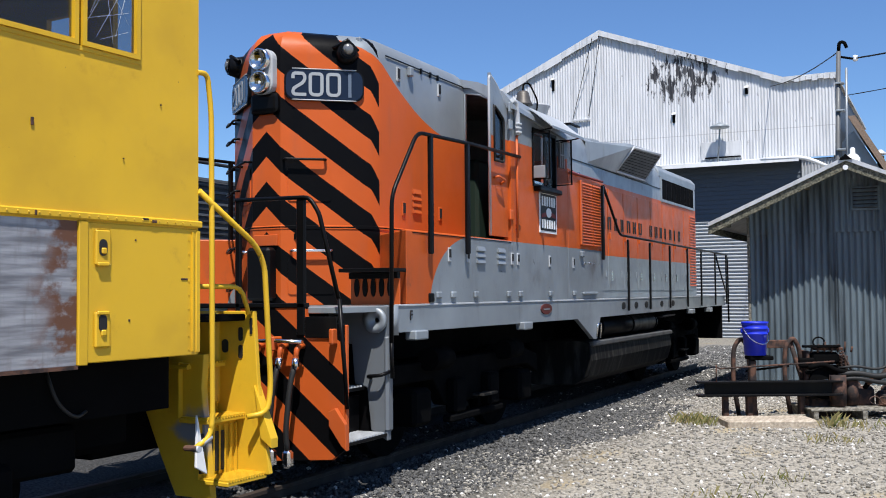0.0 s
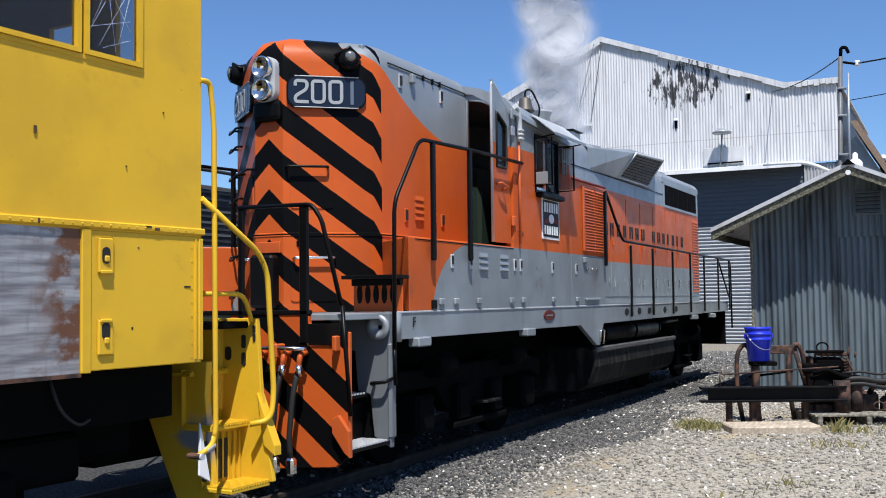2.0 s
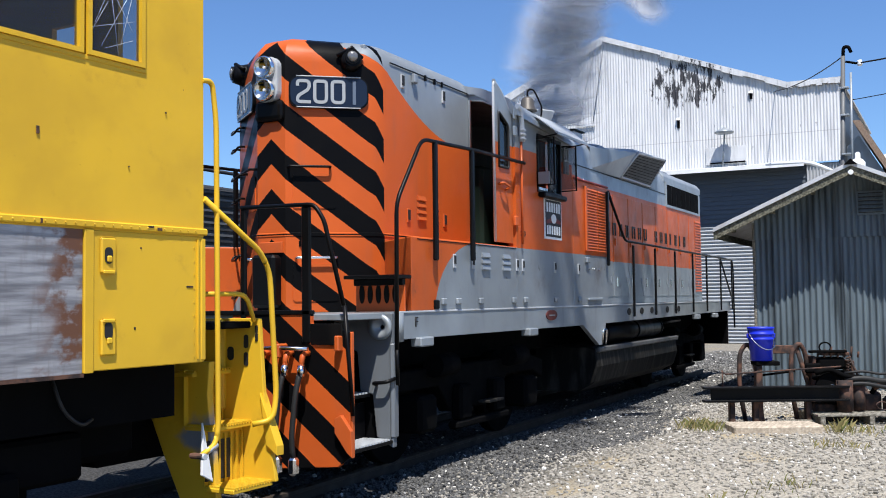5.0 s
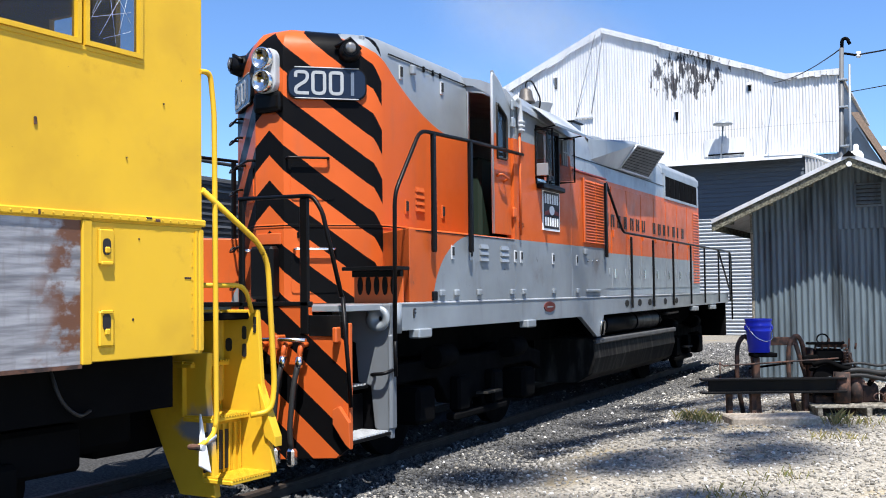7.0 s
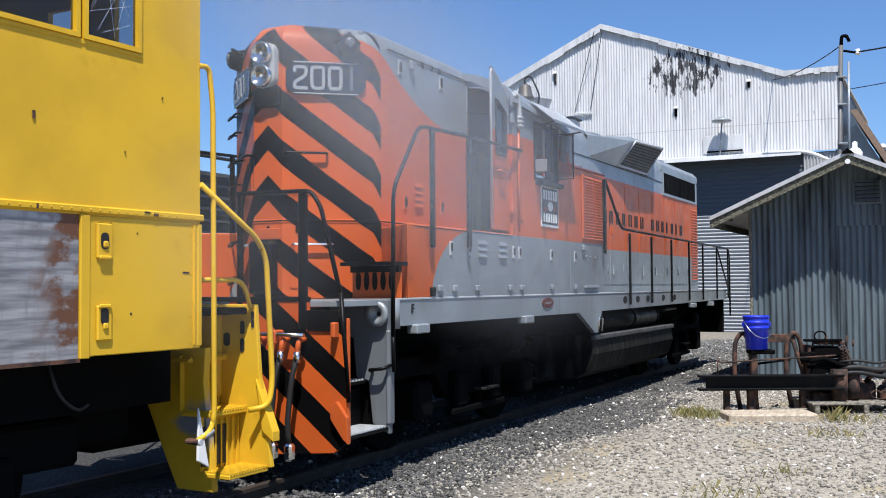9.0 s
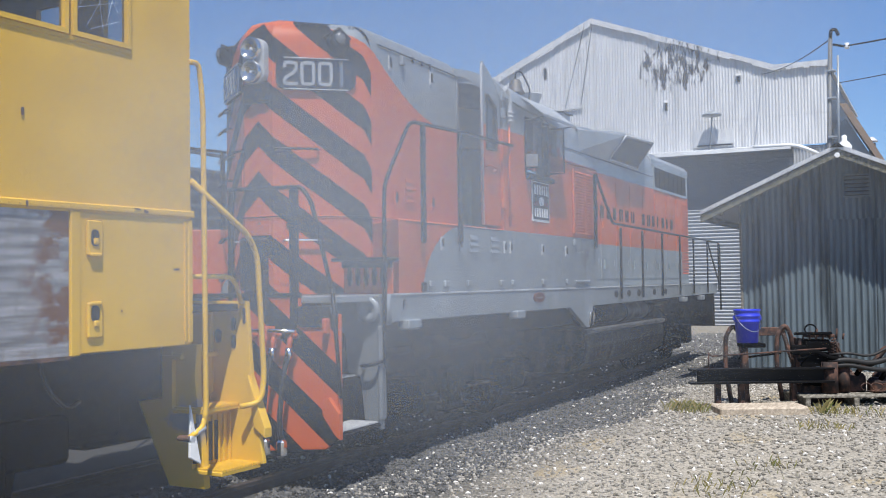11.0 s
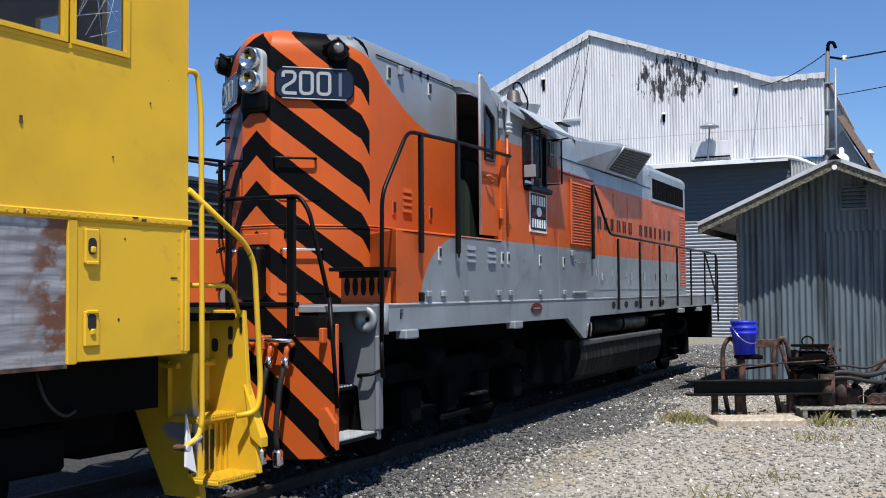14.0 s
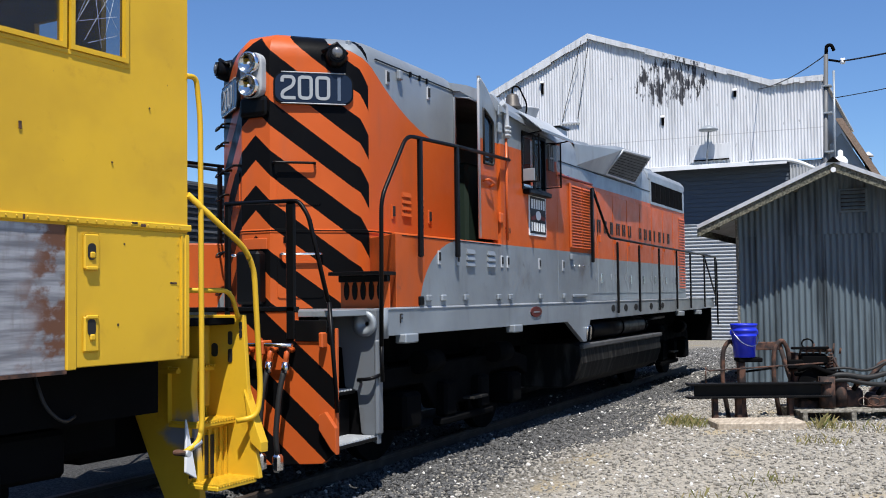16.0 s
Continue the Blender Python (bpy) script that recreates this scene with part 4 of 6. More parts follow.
    part("wing_frame", tube([(5.135, -1.5, 3.62), (5.135, -1.71, 3.62), (5.135, -1.71, 3.04), (5.135, -1.5, 3.04)], 0.012), black_paint, w)
    part("wing_plate", box(4.262, 4.278, -1.68, -1.53, 3.05, 3.2, 0.005), grey_paint, w, "pale lower plate of the wind wing")
    part("arm_rest", box(4.32, 5.1, -1.60, -1.5, 2.9, 2.965, 0.015), black_paint, w)
    part("awning", prism([(-1.5, 3.90), (-1.5, 3.912), (-1.80, 3.665), (-1.80, 3.65)], "x", 4.22, 5.35, 0.0), awning_paint, loco, "pale grey hinged window awning")
    part("awning_edge", box(4.22, 5.35, -1.81, -1.798, 3.635, 3.668), grey_paint, loco)
    for x in (4.3, 5.28):
        part("awning_strut", cyl((x, -1.5, 3.62), (x, -1.78, 3.655), 0.009, n=6), black_paint, loco)
    # sill light and pipes by the rear of the window
    for k in range(3):
        part("grille_bar", box(5.22 + 0.07 * k, 5.245 + 0.07 * k, -1.53, -1.5, 3.28, 3.62, 0.006), latch_paint, loco)
    part("grille_rail", box(5.2, 5.42, -1.535, -1.5, 3.44, 3.46), latch_paint, loco)
    # emblem and cab number
    em = part("emblem", box(4.50, 5.10, -1.512, -1.499, 2.40, 2.92, 0.003), white_paint, loco, "framed black and white company emblem")
    part("emblem_field", box(4.53, 5.07, -1.516, -1.512, 2.43, 2.89), letter_black, em)
    for z0, z1 in ((2.74, 2.86), (2.46, 2.57)):
        for k in range(6):
            part("emblem_bar", box(4.56 + k * 0.083, 4.61 + k * 0.083, -1.519, -1.516, z0, z1), white_paint, em)
    part("emblem_stripe", prism([(4.55, 2.63), (4.8, 2.69), (5.05, 2.64), (5.05, 2.60), (4.8, 2.62), (4.56, 2.59)], "y", -1.519, -1.516), red_paint, em)
    part("emblem_centre", prism([(4.8 + 0.09 * math.cos(a * .524), 2.66 + 0.06 * math.sin(a * .524)) for a in range(12)], "y", -1.521, -1.516), white_paint, em)
    for x, z in ((3.78, 2.42),):
        letters("2001", 0.09, letter_black, pose(x + 0.05, -1.503, z, 90, 0, 0), loco, "cab_number", 0.001)


def wall_with_holes(x0, x1, y, z0, z1, holes, th=0.04):
    """A wall in the plane y, with openings that go through it."""
    bm = None
    (a, b, c, d), = holes
    for r in ((x0, a, z0, z1), (b, x1, z0, z1), (a, b, z0, c), (a, b, d, z1)):
        bm = box(r[0], r[1], y, y + th, r[2], r[3], 0, bm)
    bmesh.ops.remove_doubles(bm, verts=bm.verts, dist=0.0005)
    return bm


def frame_y(x0, x1, z0, z1, y, w, th):
    bm = box(x0, x1, y, y + th, z0, z0 + w)
    box(x0, x1, y, y + th, z1 - w, z1, 0, bm)
    box(x0, x0 + w, y, y + th, z0 + w, z1 - w, 0, bm)
    return box(x1 - w, x1, y, y + th, z0 + w, z1 - w, 0, bm)


def long_hood():
    pr = [(-0.98, ZS), (-0.98, 3.84), (-0.965, 3.95), (-0.91, 4.05), (-0.80, 4.13), (-0.6, 4.19), (0, 4.24)]
    pr = pr + [(-y, z) for y, z in pr[-2::-1]]
    m = prism(pr, "x", 5.56, 15.38)
    m.normal_update()
    for f in m.faces:
        f.smooth = True
    for e in m.edges:
        e.smooth = e.calc_face_angle(0) < 0.5
    h = part("long_hood", m, body_paint, loco, "long orange and grey engine hood")
    # raised rear roof over the radiators
    rr = part("rear_roof", prism([(-0.985, 3.9), (-0.985, 4.02), (-0.9, 4.12), (-0.7, 4.2), (0, 4.26), (0.7, 4.2), (0.9, 4.12), (0.985, 4.02), (0.985, 3.9)], "x", 12.3, 15.42, 0.02), grey_paint, h)
    # wide equipment cabinet behind the cab
    for s in (-1, 1):
        a, b = sorted((s * 0.95, s * 1.5))
        c = part("side_cabinet", prism([(5.56, ZS), (5.56, 3.32), (7.0, 3.22), (7.06, 3.16), (7.06, ZS)], "y", a, b, 0.015), body_paint, loco, "wide side cabinet behind the cab")
        if s < 0:
            part("louver", louvers(6.10, 6.55, -1.5, 2.30, 3.18, 22), orange_paint, c)
            part("louver", louvers(6.58, 6.98, -1.5, 2.30, 3.18, 22), orange_paint, c)
            part("hinge_bar", box(6.03, 6.09, -1.53, -1.5, 2.3, 3.2, 0.01), orange_paint, c)
            part("drip_edge", box(5.6, 7.05, -1.53, -1.49, 3.25, 3.28, 0.01), red_paint, c)
            lt = part("latch_box", box(6.02, 6.14, -1.54, -1.5, 2.14, 2.22, 0.01), grey_paint, c)
            for x in (6.2, 6.4, 6.6):
                part("bolt", cyl((x, -1.5, 2.06), (x, -1.52, 2.06), 0.015, n=6), chrome, c)
            part("foot_rail", box(6.1, 6.7, -1.53, -1.5, 1.62, 1.66, 0.01), grey_paint, c)
        # top tray with small fittings
            for x in (6.05, 6.3, 6.6):
                part("cap", lathe([(0.04, 0), (0.04, 0.1), (0.02, 0.13), (0.02, 0.17)], (x, -1.3, 3.2)), chrome, c)
    # flared radiator intake
    for s in (-1, 1):
        m = bmesh.new()
        V = [m.verts.new((x, s * y, z)) for x, y, z in ((7.9, 0.97, 3.68), (7.9, 0.97, 4.02), (9.5, 1.27, 4.10), (9.3, 1.02, 3.67), (11.3, 1.27, 4.18), (11.1, 1.02, 3.69), (11.9, 0.97, 4.02), (11.9, 0.97, 3.68), (7.9, 0.6, 4.2), (9.5, 0.6, 4.24), (11.3, 0.6, 4.24), (11.9, 0.6, 4.2), (9.5, 1.2, 4.17), (11.3, 1.2, 4.23))]
        for f in ((0, 1, 2, 3), (3, 2, 4, 5), (5, 4, 6, 7), (1, 8, 9, 12), (1, 12, 2), (12, 9, 10, 13), (2, 12, 13, 4), (13, 10, 11, 6), (13, 6, 4)):
            m.faces.new([V[i] for i in f])
        rb = part("radiator_flare", m, grey_paint, loco, "flared grey radiator intake")
        part("screen_frame", tube([(9.32, s * 1.03, 3.69), (9.52, s * 1.285, 4.10), (11.29, s * 1.285, 4.18), (11.1, s * 1.03, 3.70), (9.32, s * 1.03, 3.69)], 0.022, n=6), latch_paint, rb)
        for k in range(9):
            f = (k + 1) / 10
            part("screen_wire", tube([(9.32 + 0.2 * f, s * (1.04 + 0.25 * f), 3.69 + 0.405 * f), (11.1 + 0.19 * f, s * (1.04 + 0.25 * f), 3.70 + 0.475 * f)], 0.005, n=4), dark_iron, rb)
        m2 = bmesh.new()
        m2.faces.new([m2.verts.new(p) for p in ((9.34, s * 1.035, 3.69), (11.06, s * 1.035, 3.69), (11.26, s * 1.275, 4.165), (9.53, s * 1.275, 4.085))])
        part("radiator_screen", m2, screen_mat, rb, "dark grey radiator screen")
        # rear radiator shutters
        sh = part("shutter_frame", frame_y(12.42, 15.2, 3.42, 3.92, -1.0 if s < 0 else 0.97, 0.05, 0.03), grey_paint, loco, "rear radiator shutter panel")
        part("shutter_backing", box(12.46, 15.16, *sorted((s * 0.978, s * 0.988)), 3.46, 3.88), rubber, sh)
        for k in range(7):
            x = 12.5 + k * 0.385
            part("shutter", box(x, x + 0.34, *sorted((s * 0.986, s * 0.997)), 3.47, 3.87, 0.004), dark_iron, sh)
        # engine room doors
        for k in range(9):
            x = 7.2 + k * 0.88
            dr = part("engine_door", box(x, x + 0.84, *sorted((s * 0.978, s * 0.990)), 1.68, 3.36, 0.004), body_paint, h)
            if s < 0:
                part("door_latch", box(x + 0.06, x + 0.12, -1.015, -0.988, 2.52, 2.64, 0.008), orange_paint, dr)
                part("door_latch", box(x + 0.10, x + 0.16, -1.015, -0.988, 1.84, 2.0, 0.008), chrome, dr)
                part("door_hinge", box(x + 0.70, x + 0.75, -1.005, -0.988, 1.9, 2.0, 0.006), grey_paint, dr)
        if s < 0:
            part("louver", louvers(14.75, 15.3, -0.98, 1.75, 3.30, 26), orange_paint, h)
            part("seam", box(7.1, 12.4, -0.988, -0.978, 3.655, 3.67), black_paint, h)
            for k, w in enumerate((0.30, 0.24, 0.2, 0.2, 0.26, 0.24, 0.26, 0, 0.22, 0.24, 0.2, 0.1, 0.2, 0.1, 0.2)):
                if w:
                    x = 8.55 + k * 0.37
                    st = box(x, x + 0.05, -1.003, -0.99, 2.685, 2.895)
                    box(x + w * 0.72 - 0.05, x + w * 0.72, -1.003, -0.99, 2.685, 2.895, 0, st)
                    zb = 2.685 + 0.0875 * ((k * 2) % 3)
                    box(x + 0.05, x + w * 0.72 - 0.05, -1.003, -0.99, zb, zb + 0.035, 0, st)
                    part("company_letter", st, letter_black, loco, "plain dark mark of the company lettering")
    # roof fittings: bell, exhaust stacks, fans
    part("exhaust_stack", lathe([(0.30, 0.0), (0.24, 0.1), (0.19, 0.3), (0.19, 0.36), (0.15, 0.36), (0.15, 0.1)], (9.0, 0, 4.2)), dark_iron, loco, "sooty exhaust stack")
    part("exhaust_stack", lathe([(0.30, 0.0), (0.24, 0.08), (0.2, 0.2), (0.15, 0.2), (0.15, 0.1)], (7.3, 0, 4.2)), grey_paint, loco)
    bl = part("bell", lathe([(0.14, 0.0), (0.136, 0.02), (0.105, 0.08), (0.09, 0.17), (0.07, 0.20), (0.025, 0.22)], (6.5, -0.5, 4.40)), bell_mat, loco, "dull bronze bell")
    part("bell_stand", box(6.45, 6.55, -0.56, -0.44, 4.15, 4.43, 0.01), dark_iron, bl)
    part("bell_yoke", tube(rounded([(6.5, -0.5, 4.6), (6.5, -0.5, 4.72), (6.62, -0.55, 4.75), (6.85, -0.6, 4.5), (6.72, -0.58, 4.18)], 0.1), 0.013), dark_iron, bl)
    part("roof_funnel", lathe([(0.13, 0.0), (0.14, 0.06), (0.24, 0.30), (0.25, 0.32), (0.22, 0.32), (0.12, 0.08)], (7.05, -0.45, 4.16)), latch_paint, loco, "pale flared roof funnel")
    part("roof_hatch", box(8.2, 8.6, -0.62, -0.2, 4.16, 4.36, 0.02), latch_paint, loco)
    part("hatch_rim", box(8.17, 8.63, -0.65, -0.17, 4.36, 4.385, 0.008), black_paint, loco)
    for x in (10.0, 11.0, 13.2, 14.4):
        part("fan", lathe([(0.5, 0), (0.5, 0.12), (0.46, 0.14), (0.1, 0.14)], (x, 0, 4.22)), grey_paint, loco)
    part("horn", cyl((5.0, -0.3, 4.42), (4.6, -0.3, 4.42), 0.03, 0.06), dark_iron, loco)


def rails():
    for s in (-1, 1):
        y = s * 1.55
        part("hand_rail", tube(rounded([(0.70, y, 1.22), (0.72, y, 2.55), (1.22, y, 3.19), (2.38, y, 3.23), (3.78, y, 3.25)], 0.12), 0.02), black_paint, loco, "black side handrail")
        for x, z0, z1 in ((1.49, 2.04, 3.21), (2.33, 2.06, 3.23), (6.92, 2.12, 3.2)):
            part("rail_post", box(x - 0.035, x + 0.035, y - 0.02, y + 0.02, z0, z1, 0.012), black_paint, loco)
        part("grab_rail", tube(rounded([(0.71, y, 0.9), (0.70, y, 1.25)], 0.1), 0.018), black_paint, loco)
        part("hand_rail", tube(rounded([(6.95, y, 3.2), (7.75, y, 2.52), (15.83, y, 2.46), (15.95, y, 2.3), (15.98, y, 0.95)], 0.12), 0.02), black_paint, loco, "black side handrail")
        for x in (8.18, 9.45, 10.78, 12.12, 13.3, 14.63, 15.8):
            part("rail_post", box(x - 0.03, x + 0.03, y - 0.015, y + 0.015, 1.36, 2.47, 0.01), black_paint, loco)
        part("hand_rail", tube([(14.65, y, 2.44), (15.7, y, 1.65)], 0.017), black_paint, loco)
        # end platform rail
        part("end_rail", tube(rounded([(-0.02, s * 0.38, 2.50), (-0.02, s * 1.16, 2.49), (-0.02, s * 1.26, 2.35), (-0.02, s * 1.45, 1.62)], 0.06), 0.02), black_paint, loco, "black end platform rail")
        part("rail_post", box(-0.03, 0.01, s * 1.07 - 0.045, s * 1.07 + 0.045, 1.3, 2.48, 0.012), black_paint, loco)
        part("rail_post", box(-0.03, 0.01, s * 0.4 - 0.03, s * 0.4 + 0.03, 1.3, 2.5, 0.012), black_paint, loco)
        part("grab_rail", tube([(-0.02, s * 1.46, 1.62), (0.0, s * 1.52, 0.7)], 0.019), black_paint, loco)


def running_gear():
    for s in (-1, 1):
        a, b = sorted((s * 1.05, s * 1.42))
        tank = [(s * (0.0 + y), z) for y, z in ((0.5, 0.32), (1.15, 0.32), (1.38, 0.45), (1.45, 0.68), (1.42, 0.92), (1.30, 0.96), (0.5, 0.96))]
        part("fuel_tank", prism(tank, "x", 6.65, 11.2, 0.02), tank_mat, loco, "dull fuel tank with streaks")
        part("tank_edge", box(6.66, 11.2, *sorted((s * 1.40, s * 1.47)), 0.88, 0.955, 0.015), edge_mat, loco, "worn upper edge of the fuel tank")
        ar = part("air_reservoir", cyl((7.05, s * 1.26, 1.13), (10.4, s * 1.26, 1.13), 0.15), black_paint, loco, "black air reservoir")
        for x in (7.3, 8.9, 10.3):
            part("strap", cyl((x, s * 1.26, 1.13), (x + 0.05, s * 1.26, 1.13), 0.158), dark_iron, ar)
        part("pipe", tube([(10.4, s * 1.3, 1.2), (12.0, s * 1.3, 1.22)], 0.03), black_paint, loco)
        part("rail_bracket", tube(rounded([(6.70, s * 1.5, 1.02), (6.70, s * 1.52, 1.2), (6.86, s * 1.52, 1.2), (6.86, s * 1.5, 1.0)], 0.04), 0.016), chrome, loco)
    for cx in (3.2, 12.65):
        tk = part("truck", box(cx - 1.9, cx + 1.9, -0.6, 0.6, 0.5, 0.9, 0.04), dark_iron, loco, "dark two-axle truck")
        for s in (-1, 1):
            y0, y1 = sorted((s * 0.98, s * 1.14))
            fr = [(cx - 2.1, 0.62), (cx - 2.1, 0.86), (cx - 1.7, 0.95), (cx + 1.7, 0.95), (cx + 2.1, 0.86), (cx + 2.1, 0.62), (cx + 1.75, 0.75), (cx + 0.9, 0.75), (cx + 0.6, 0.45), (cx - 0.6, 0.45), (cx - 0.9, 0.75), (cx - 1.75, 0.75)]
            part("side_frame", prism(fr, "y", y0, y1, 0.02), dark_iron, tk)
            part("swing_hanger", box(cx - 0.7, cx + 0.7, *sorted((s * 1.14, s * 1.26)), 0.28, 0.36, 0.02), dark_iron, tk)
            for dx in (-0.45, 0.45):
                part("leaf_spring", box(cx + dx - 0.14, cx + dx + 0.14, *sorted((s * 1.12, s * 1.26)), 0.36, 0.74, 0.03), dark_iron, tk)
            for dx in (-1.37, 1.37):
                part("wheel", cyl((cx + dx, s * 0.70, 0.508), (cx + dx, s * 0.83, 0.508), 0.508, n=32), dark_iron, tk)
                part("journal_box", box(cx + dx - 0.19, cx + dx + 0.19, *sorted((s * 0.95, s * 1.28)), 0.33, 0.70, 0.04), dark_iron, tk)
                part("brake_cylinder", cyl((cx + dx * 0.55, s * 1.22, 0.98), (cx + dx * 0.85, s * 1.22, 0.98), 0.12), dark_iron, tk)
        part("step_plate", box(cx - 0.05, cx + 0.35, -1.34, -1.2, 0.50, 0.53, 0.006), tank_mat, tk, "worn foot step")
    part("end_sheet", box(15.78, 15.83, -1.44, 1.44, 0.6, ZS - 0.06, 0.01), black_paint, loco)


def tank_paint():
    n = Nodes("streaked tank")
    c = n.mix(n.ramp(n.noise(5, 6, (2.5, 1, 0.25)), 0.45, 0.70), (0.006, 0.006, 0.006), (0.045, 0.042, 0.037))
    return n.done(c, 0.6, spec=0.12)


tank_mat = tank_paint()
edge_mat = paint("worn dark edge", (0.075, 0.075, 0.075), 0.5, 0.7, dirt=(0.01, 0.01, 0.01))
bell_mat = paint("dull bronze", (0.10, 0.09, 0.08), 0.45, 0.3, 0.4)
screen_mat = paint("radiator mesh", (0.045, 0.05, 0.055), 0.6, 0.2)
loco_frame(), pilot(), steps(), short_hood(), battery_boxes(), cab(), long_hood(), rails(), running_gear()

# ---- the yellow locomotive ----
yel = thing("yellow_switcher", (-2, 0, 0), "faded yellow railway engine with a worn bare metal side panel", "locomotive")


def yellow():
    YS = -1.55
    # cab side with two panes
    side = part("cab_side", cab_wall(), yellow_paint, yel, "faded yellow cab side with rivets")
    part("drip_strip", box(-9, -1.86, YS - 0.02, YS + 0.01, 2.11, 2.155, 0.008), yellow_paint, yel)
    end = None
    for y0, y1, z0, z1 in ((-1.505, -1.36, 2.1, 4.6), (-1.36, 1.55, 2.1, 3.15), (-1.36, 1.55, 4.2, 4.6), (-0.78, -0.44, 3.15, 4.2), (-0.44, -0.08, 3.72, 4.2), (-0.08, 1.55, 3.15, 4.2)):
        end = box(-1.93, -1.885, y0, y1, z0, z1, 0, end)
    part("cab_end", end, yellow_paint, yel, "yellow cab end wall with two windows")
    part("cab_far_side", box(-9, -1.89, 1.5, 1.55, 2.1, 4.6), yellow_paint, yel)
    part("cab_roof", box(-9, -1.8, -1.6, 1.6, 4.6, 4.7, 0.02), yellow_paint, yel)
    part("floor", box(-9, -1.93, -1.5, 1.5, 2.05, 2.09), dark_iron, yel)
    part("cab_partition", box(-5.2, -5.15, -1.5, 1.5, 2.1, 4.6), grey_paint, yel)
    for a, b in ((-4.0, -2.90), (-2.87, -2.42)):
        w = part("window_frame", frame_y(a, b, 3.14, 4.3, YS - 0.018, 0.03, 0.05), yellow_paint, yel)
        part("pane", box(a + 0.03, b - 0.03, YS + 0.012, YS + 0.018, 3.17, 4.27), yglass, w, "cracked window pane" if b > -2.6 else "")
    part("window_sill", box(-4.0, -2.40, YS - 0.006, YS, 3.11, 3.136, 0.002), yellow_paint, yel)
    for a, b in (((-2.75, 3.22), (-2.55, 3.55)), ((-2.8, 3.35), (-2.68, 3.6)), ((-2.72, 3.21), (-2.5, 3.3)), ((-2.85, 3.25), (-2.7, 3.5)), ((-2.68, 3.6), (-2.5, 3.35)), ((-2.68, 3.6), (-2.52, 4.1)), ((-2.68, 3.6), (-2.86, 3.9)), ((-2.68, 3.6), (-2.88, 3.45)), ((-2.68, 3.6), (-2.62, 3.2)), ((-2.6, 3.25), (-2.5, 3.6)), ((-2.88, 3.3), (-2.5, 3.42))):
        part("crack", tube([(a[0], YS + 0.008, a[1]), (b[0], YS + 0.008, b[1])], 0.0009, n=4), white_paint, yel)
    # door panel below
    part("lower_panel", box(-2.82, -1.885, YS - 0.005, YS + 0.03, 1.265, 2.10, 0.006), yellow_paint, yel, "yellow hinged locker door")
    part("panel_strip", box(-2.885, -2.815, YS - 0.014, YS + 0.03, 1.255, 2.105, 0.005), yellow_paint, yel)
    part("hinge", box(-1.955, -1.945, YS - 0.02, YS - 0.004, 1.29, 2.08), yellow_paint, yel)
    part("hinge", box(-1.915, -1.875, YS - 0.012, YS + 0.03, 1.28, 2.09, 0.005), yellow_paint, yel)
    for z, f in ((1.95, 1), (1.46, -1)):
        lt = part("latch", box(-2.77, -2.65, YS - 0.022, YS - 0.004, z - 0.11, z + 0.11, 0.012), yellow_paint, yel)
        part("latch_hole", prism(rounded_rect(-2.745, -2.685, z - 0.03 - 0.02 * f, z + 0.07 - 0.02 * f, 0.028), "y", YS - 0.026, YS - 0.02), rubber, lt)
        part("latch_tongue", box(-2.73, -2.69, YS - 0.034, YS - 0.02, z - 0.04, z + 0.0, 0.008), yellow_paint, lt)
        part("latch_lip", box(-2.76, -2.67, YS - 0.034, YS - 0.02, z - 0.10 * f - 0.012, z - 0.10 * f + 0.012, 0.006), yellow_paint, lt)
    part("bare_panel", box(-9, -2.885, YS + 0.002, YS + 0.03, 1.255, 2.105, 0.004), bare, yel, "worn bare metal panel with rust patches")
    part("underframe", box(-9, -1.9, -1.3, 1.3, 0.9, 1.25), dark_iron, yel)
    part("edge_strip", box(-9, -2.885, YS - 0.01, YS + 0.03, 1.235, 1.257), rust, yel)
    # rivets
    for i in range(40):
        x = -1.98 - i * 0.07
        part("rivet", box(x - 0.006, x + 0.006, YS - 0.026, YS - 0.019, 2.126, 2.138, 0.003), yellow_paint, yel)
    for i in range(9):
        z = 1.3 + i * 0.09
        part("rivet", box(-1.985, -1.975, YS - 0.009, YS - 0.004, z, z + 0.01), yellow_paint, yel)
    # dents of chipped paint
    for x, z, w, h in ((-3.22, 2.62, 0.02, 0.045), (-2.24, 2.88, 0.012, 0.012), (-2.55, 2.5, 0.012, 0.01), (-2.4, 2.135, 0.05, 0.012), (-2.32, 2.12, 0.04, 0.018), (-3.2, 2.115, 0.014, 0.03), (-2.05, 1.76, 0.06, 0.012), (-2.45, 2.0, 0.012, 0.012), (-2.5, 1.5, 0.014, 0.016)):
        part("paint_chip", box(x, x + w, YS - 0.0245 if 2.08 < z < 2.15 else YS - 0.009, YS - 0.002, z, z + h, 0.002), rust, yel)
    for z in (3.28, 3.42, 3.5, 3.8):
        part("end_fitting", cyl((-1.885, -1.45, z), (-1.82, -1.45, z), 0.035 if z == 3.42 else 0.015, n=10), yellow_paint if z == 3.42 else dark_iron, yel)
    # end platform and steps
    XE = -1.15
    part("end_plate", prism([(-0.55, 0.85), (-0.55, 1.54), (-1.42, 1.54), (-1.46, 1.0), (-1.57, 0.36), (-1.2, 0.30), (-1.1, 0.6)], "x", XE - 0.02, XE + 0.02, 0.006), yellow_paint, yel, "yellow end plate")
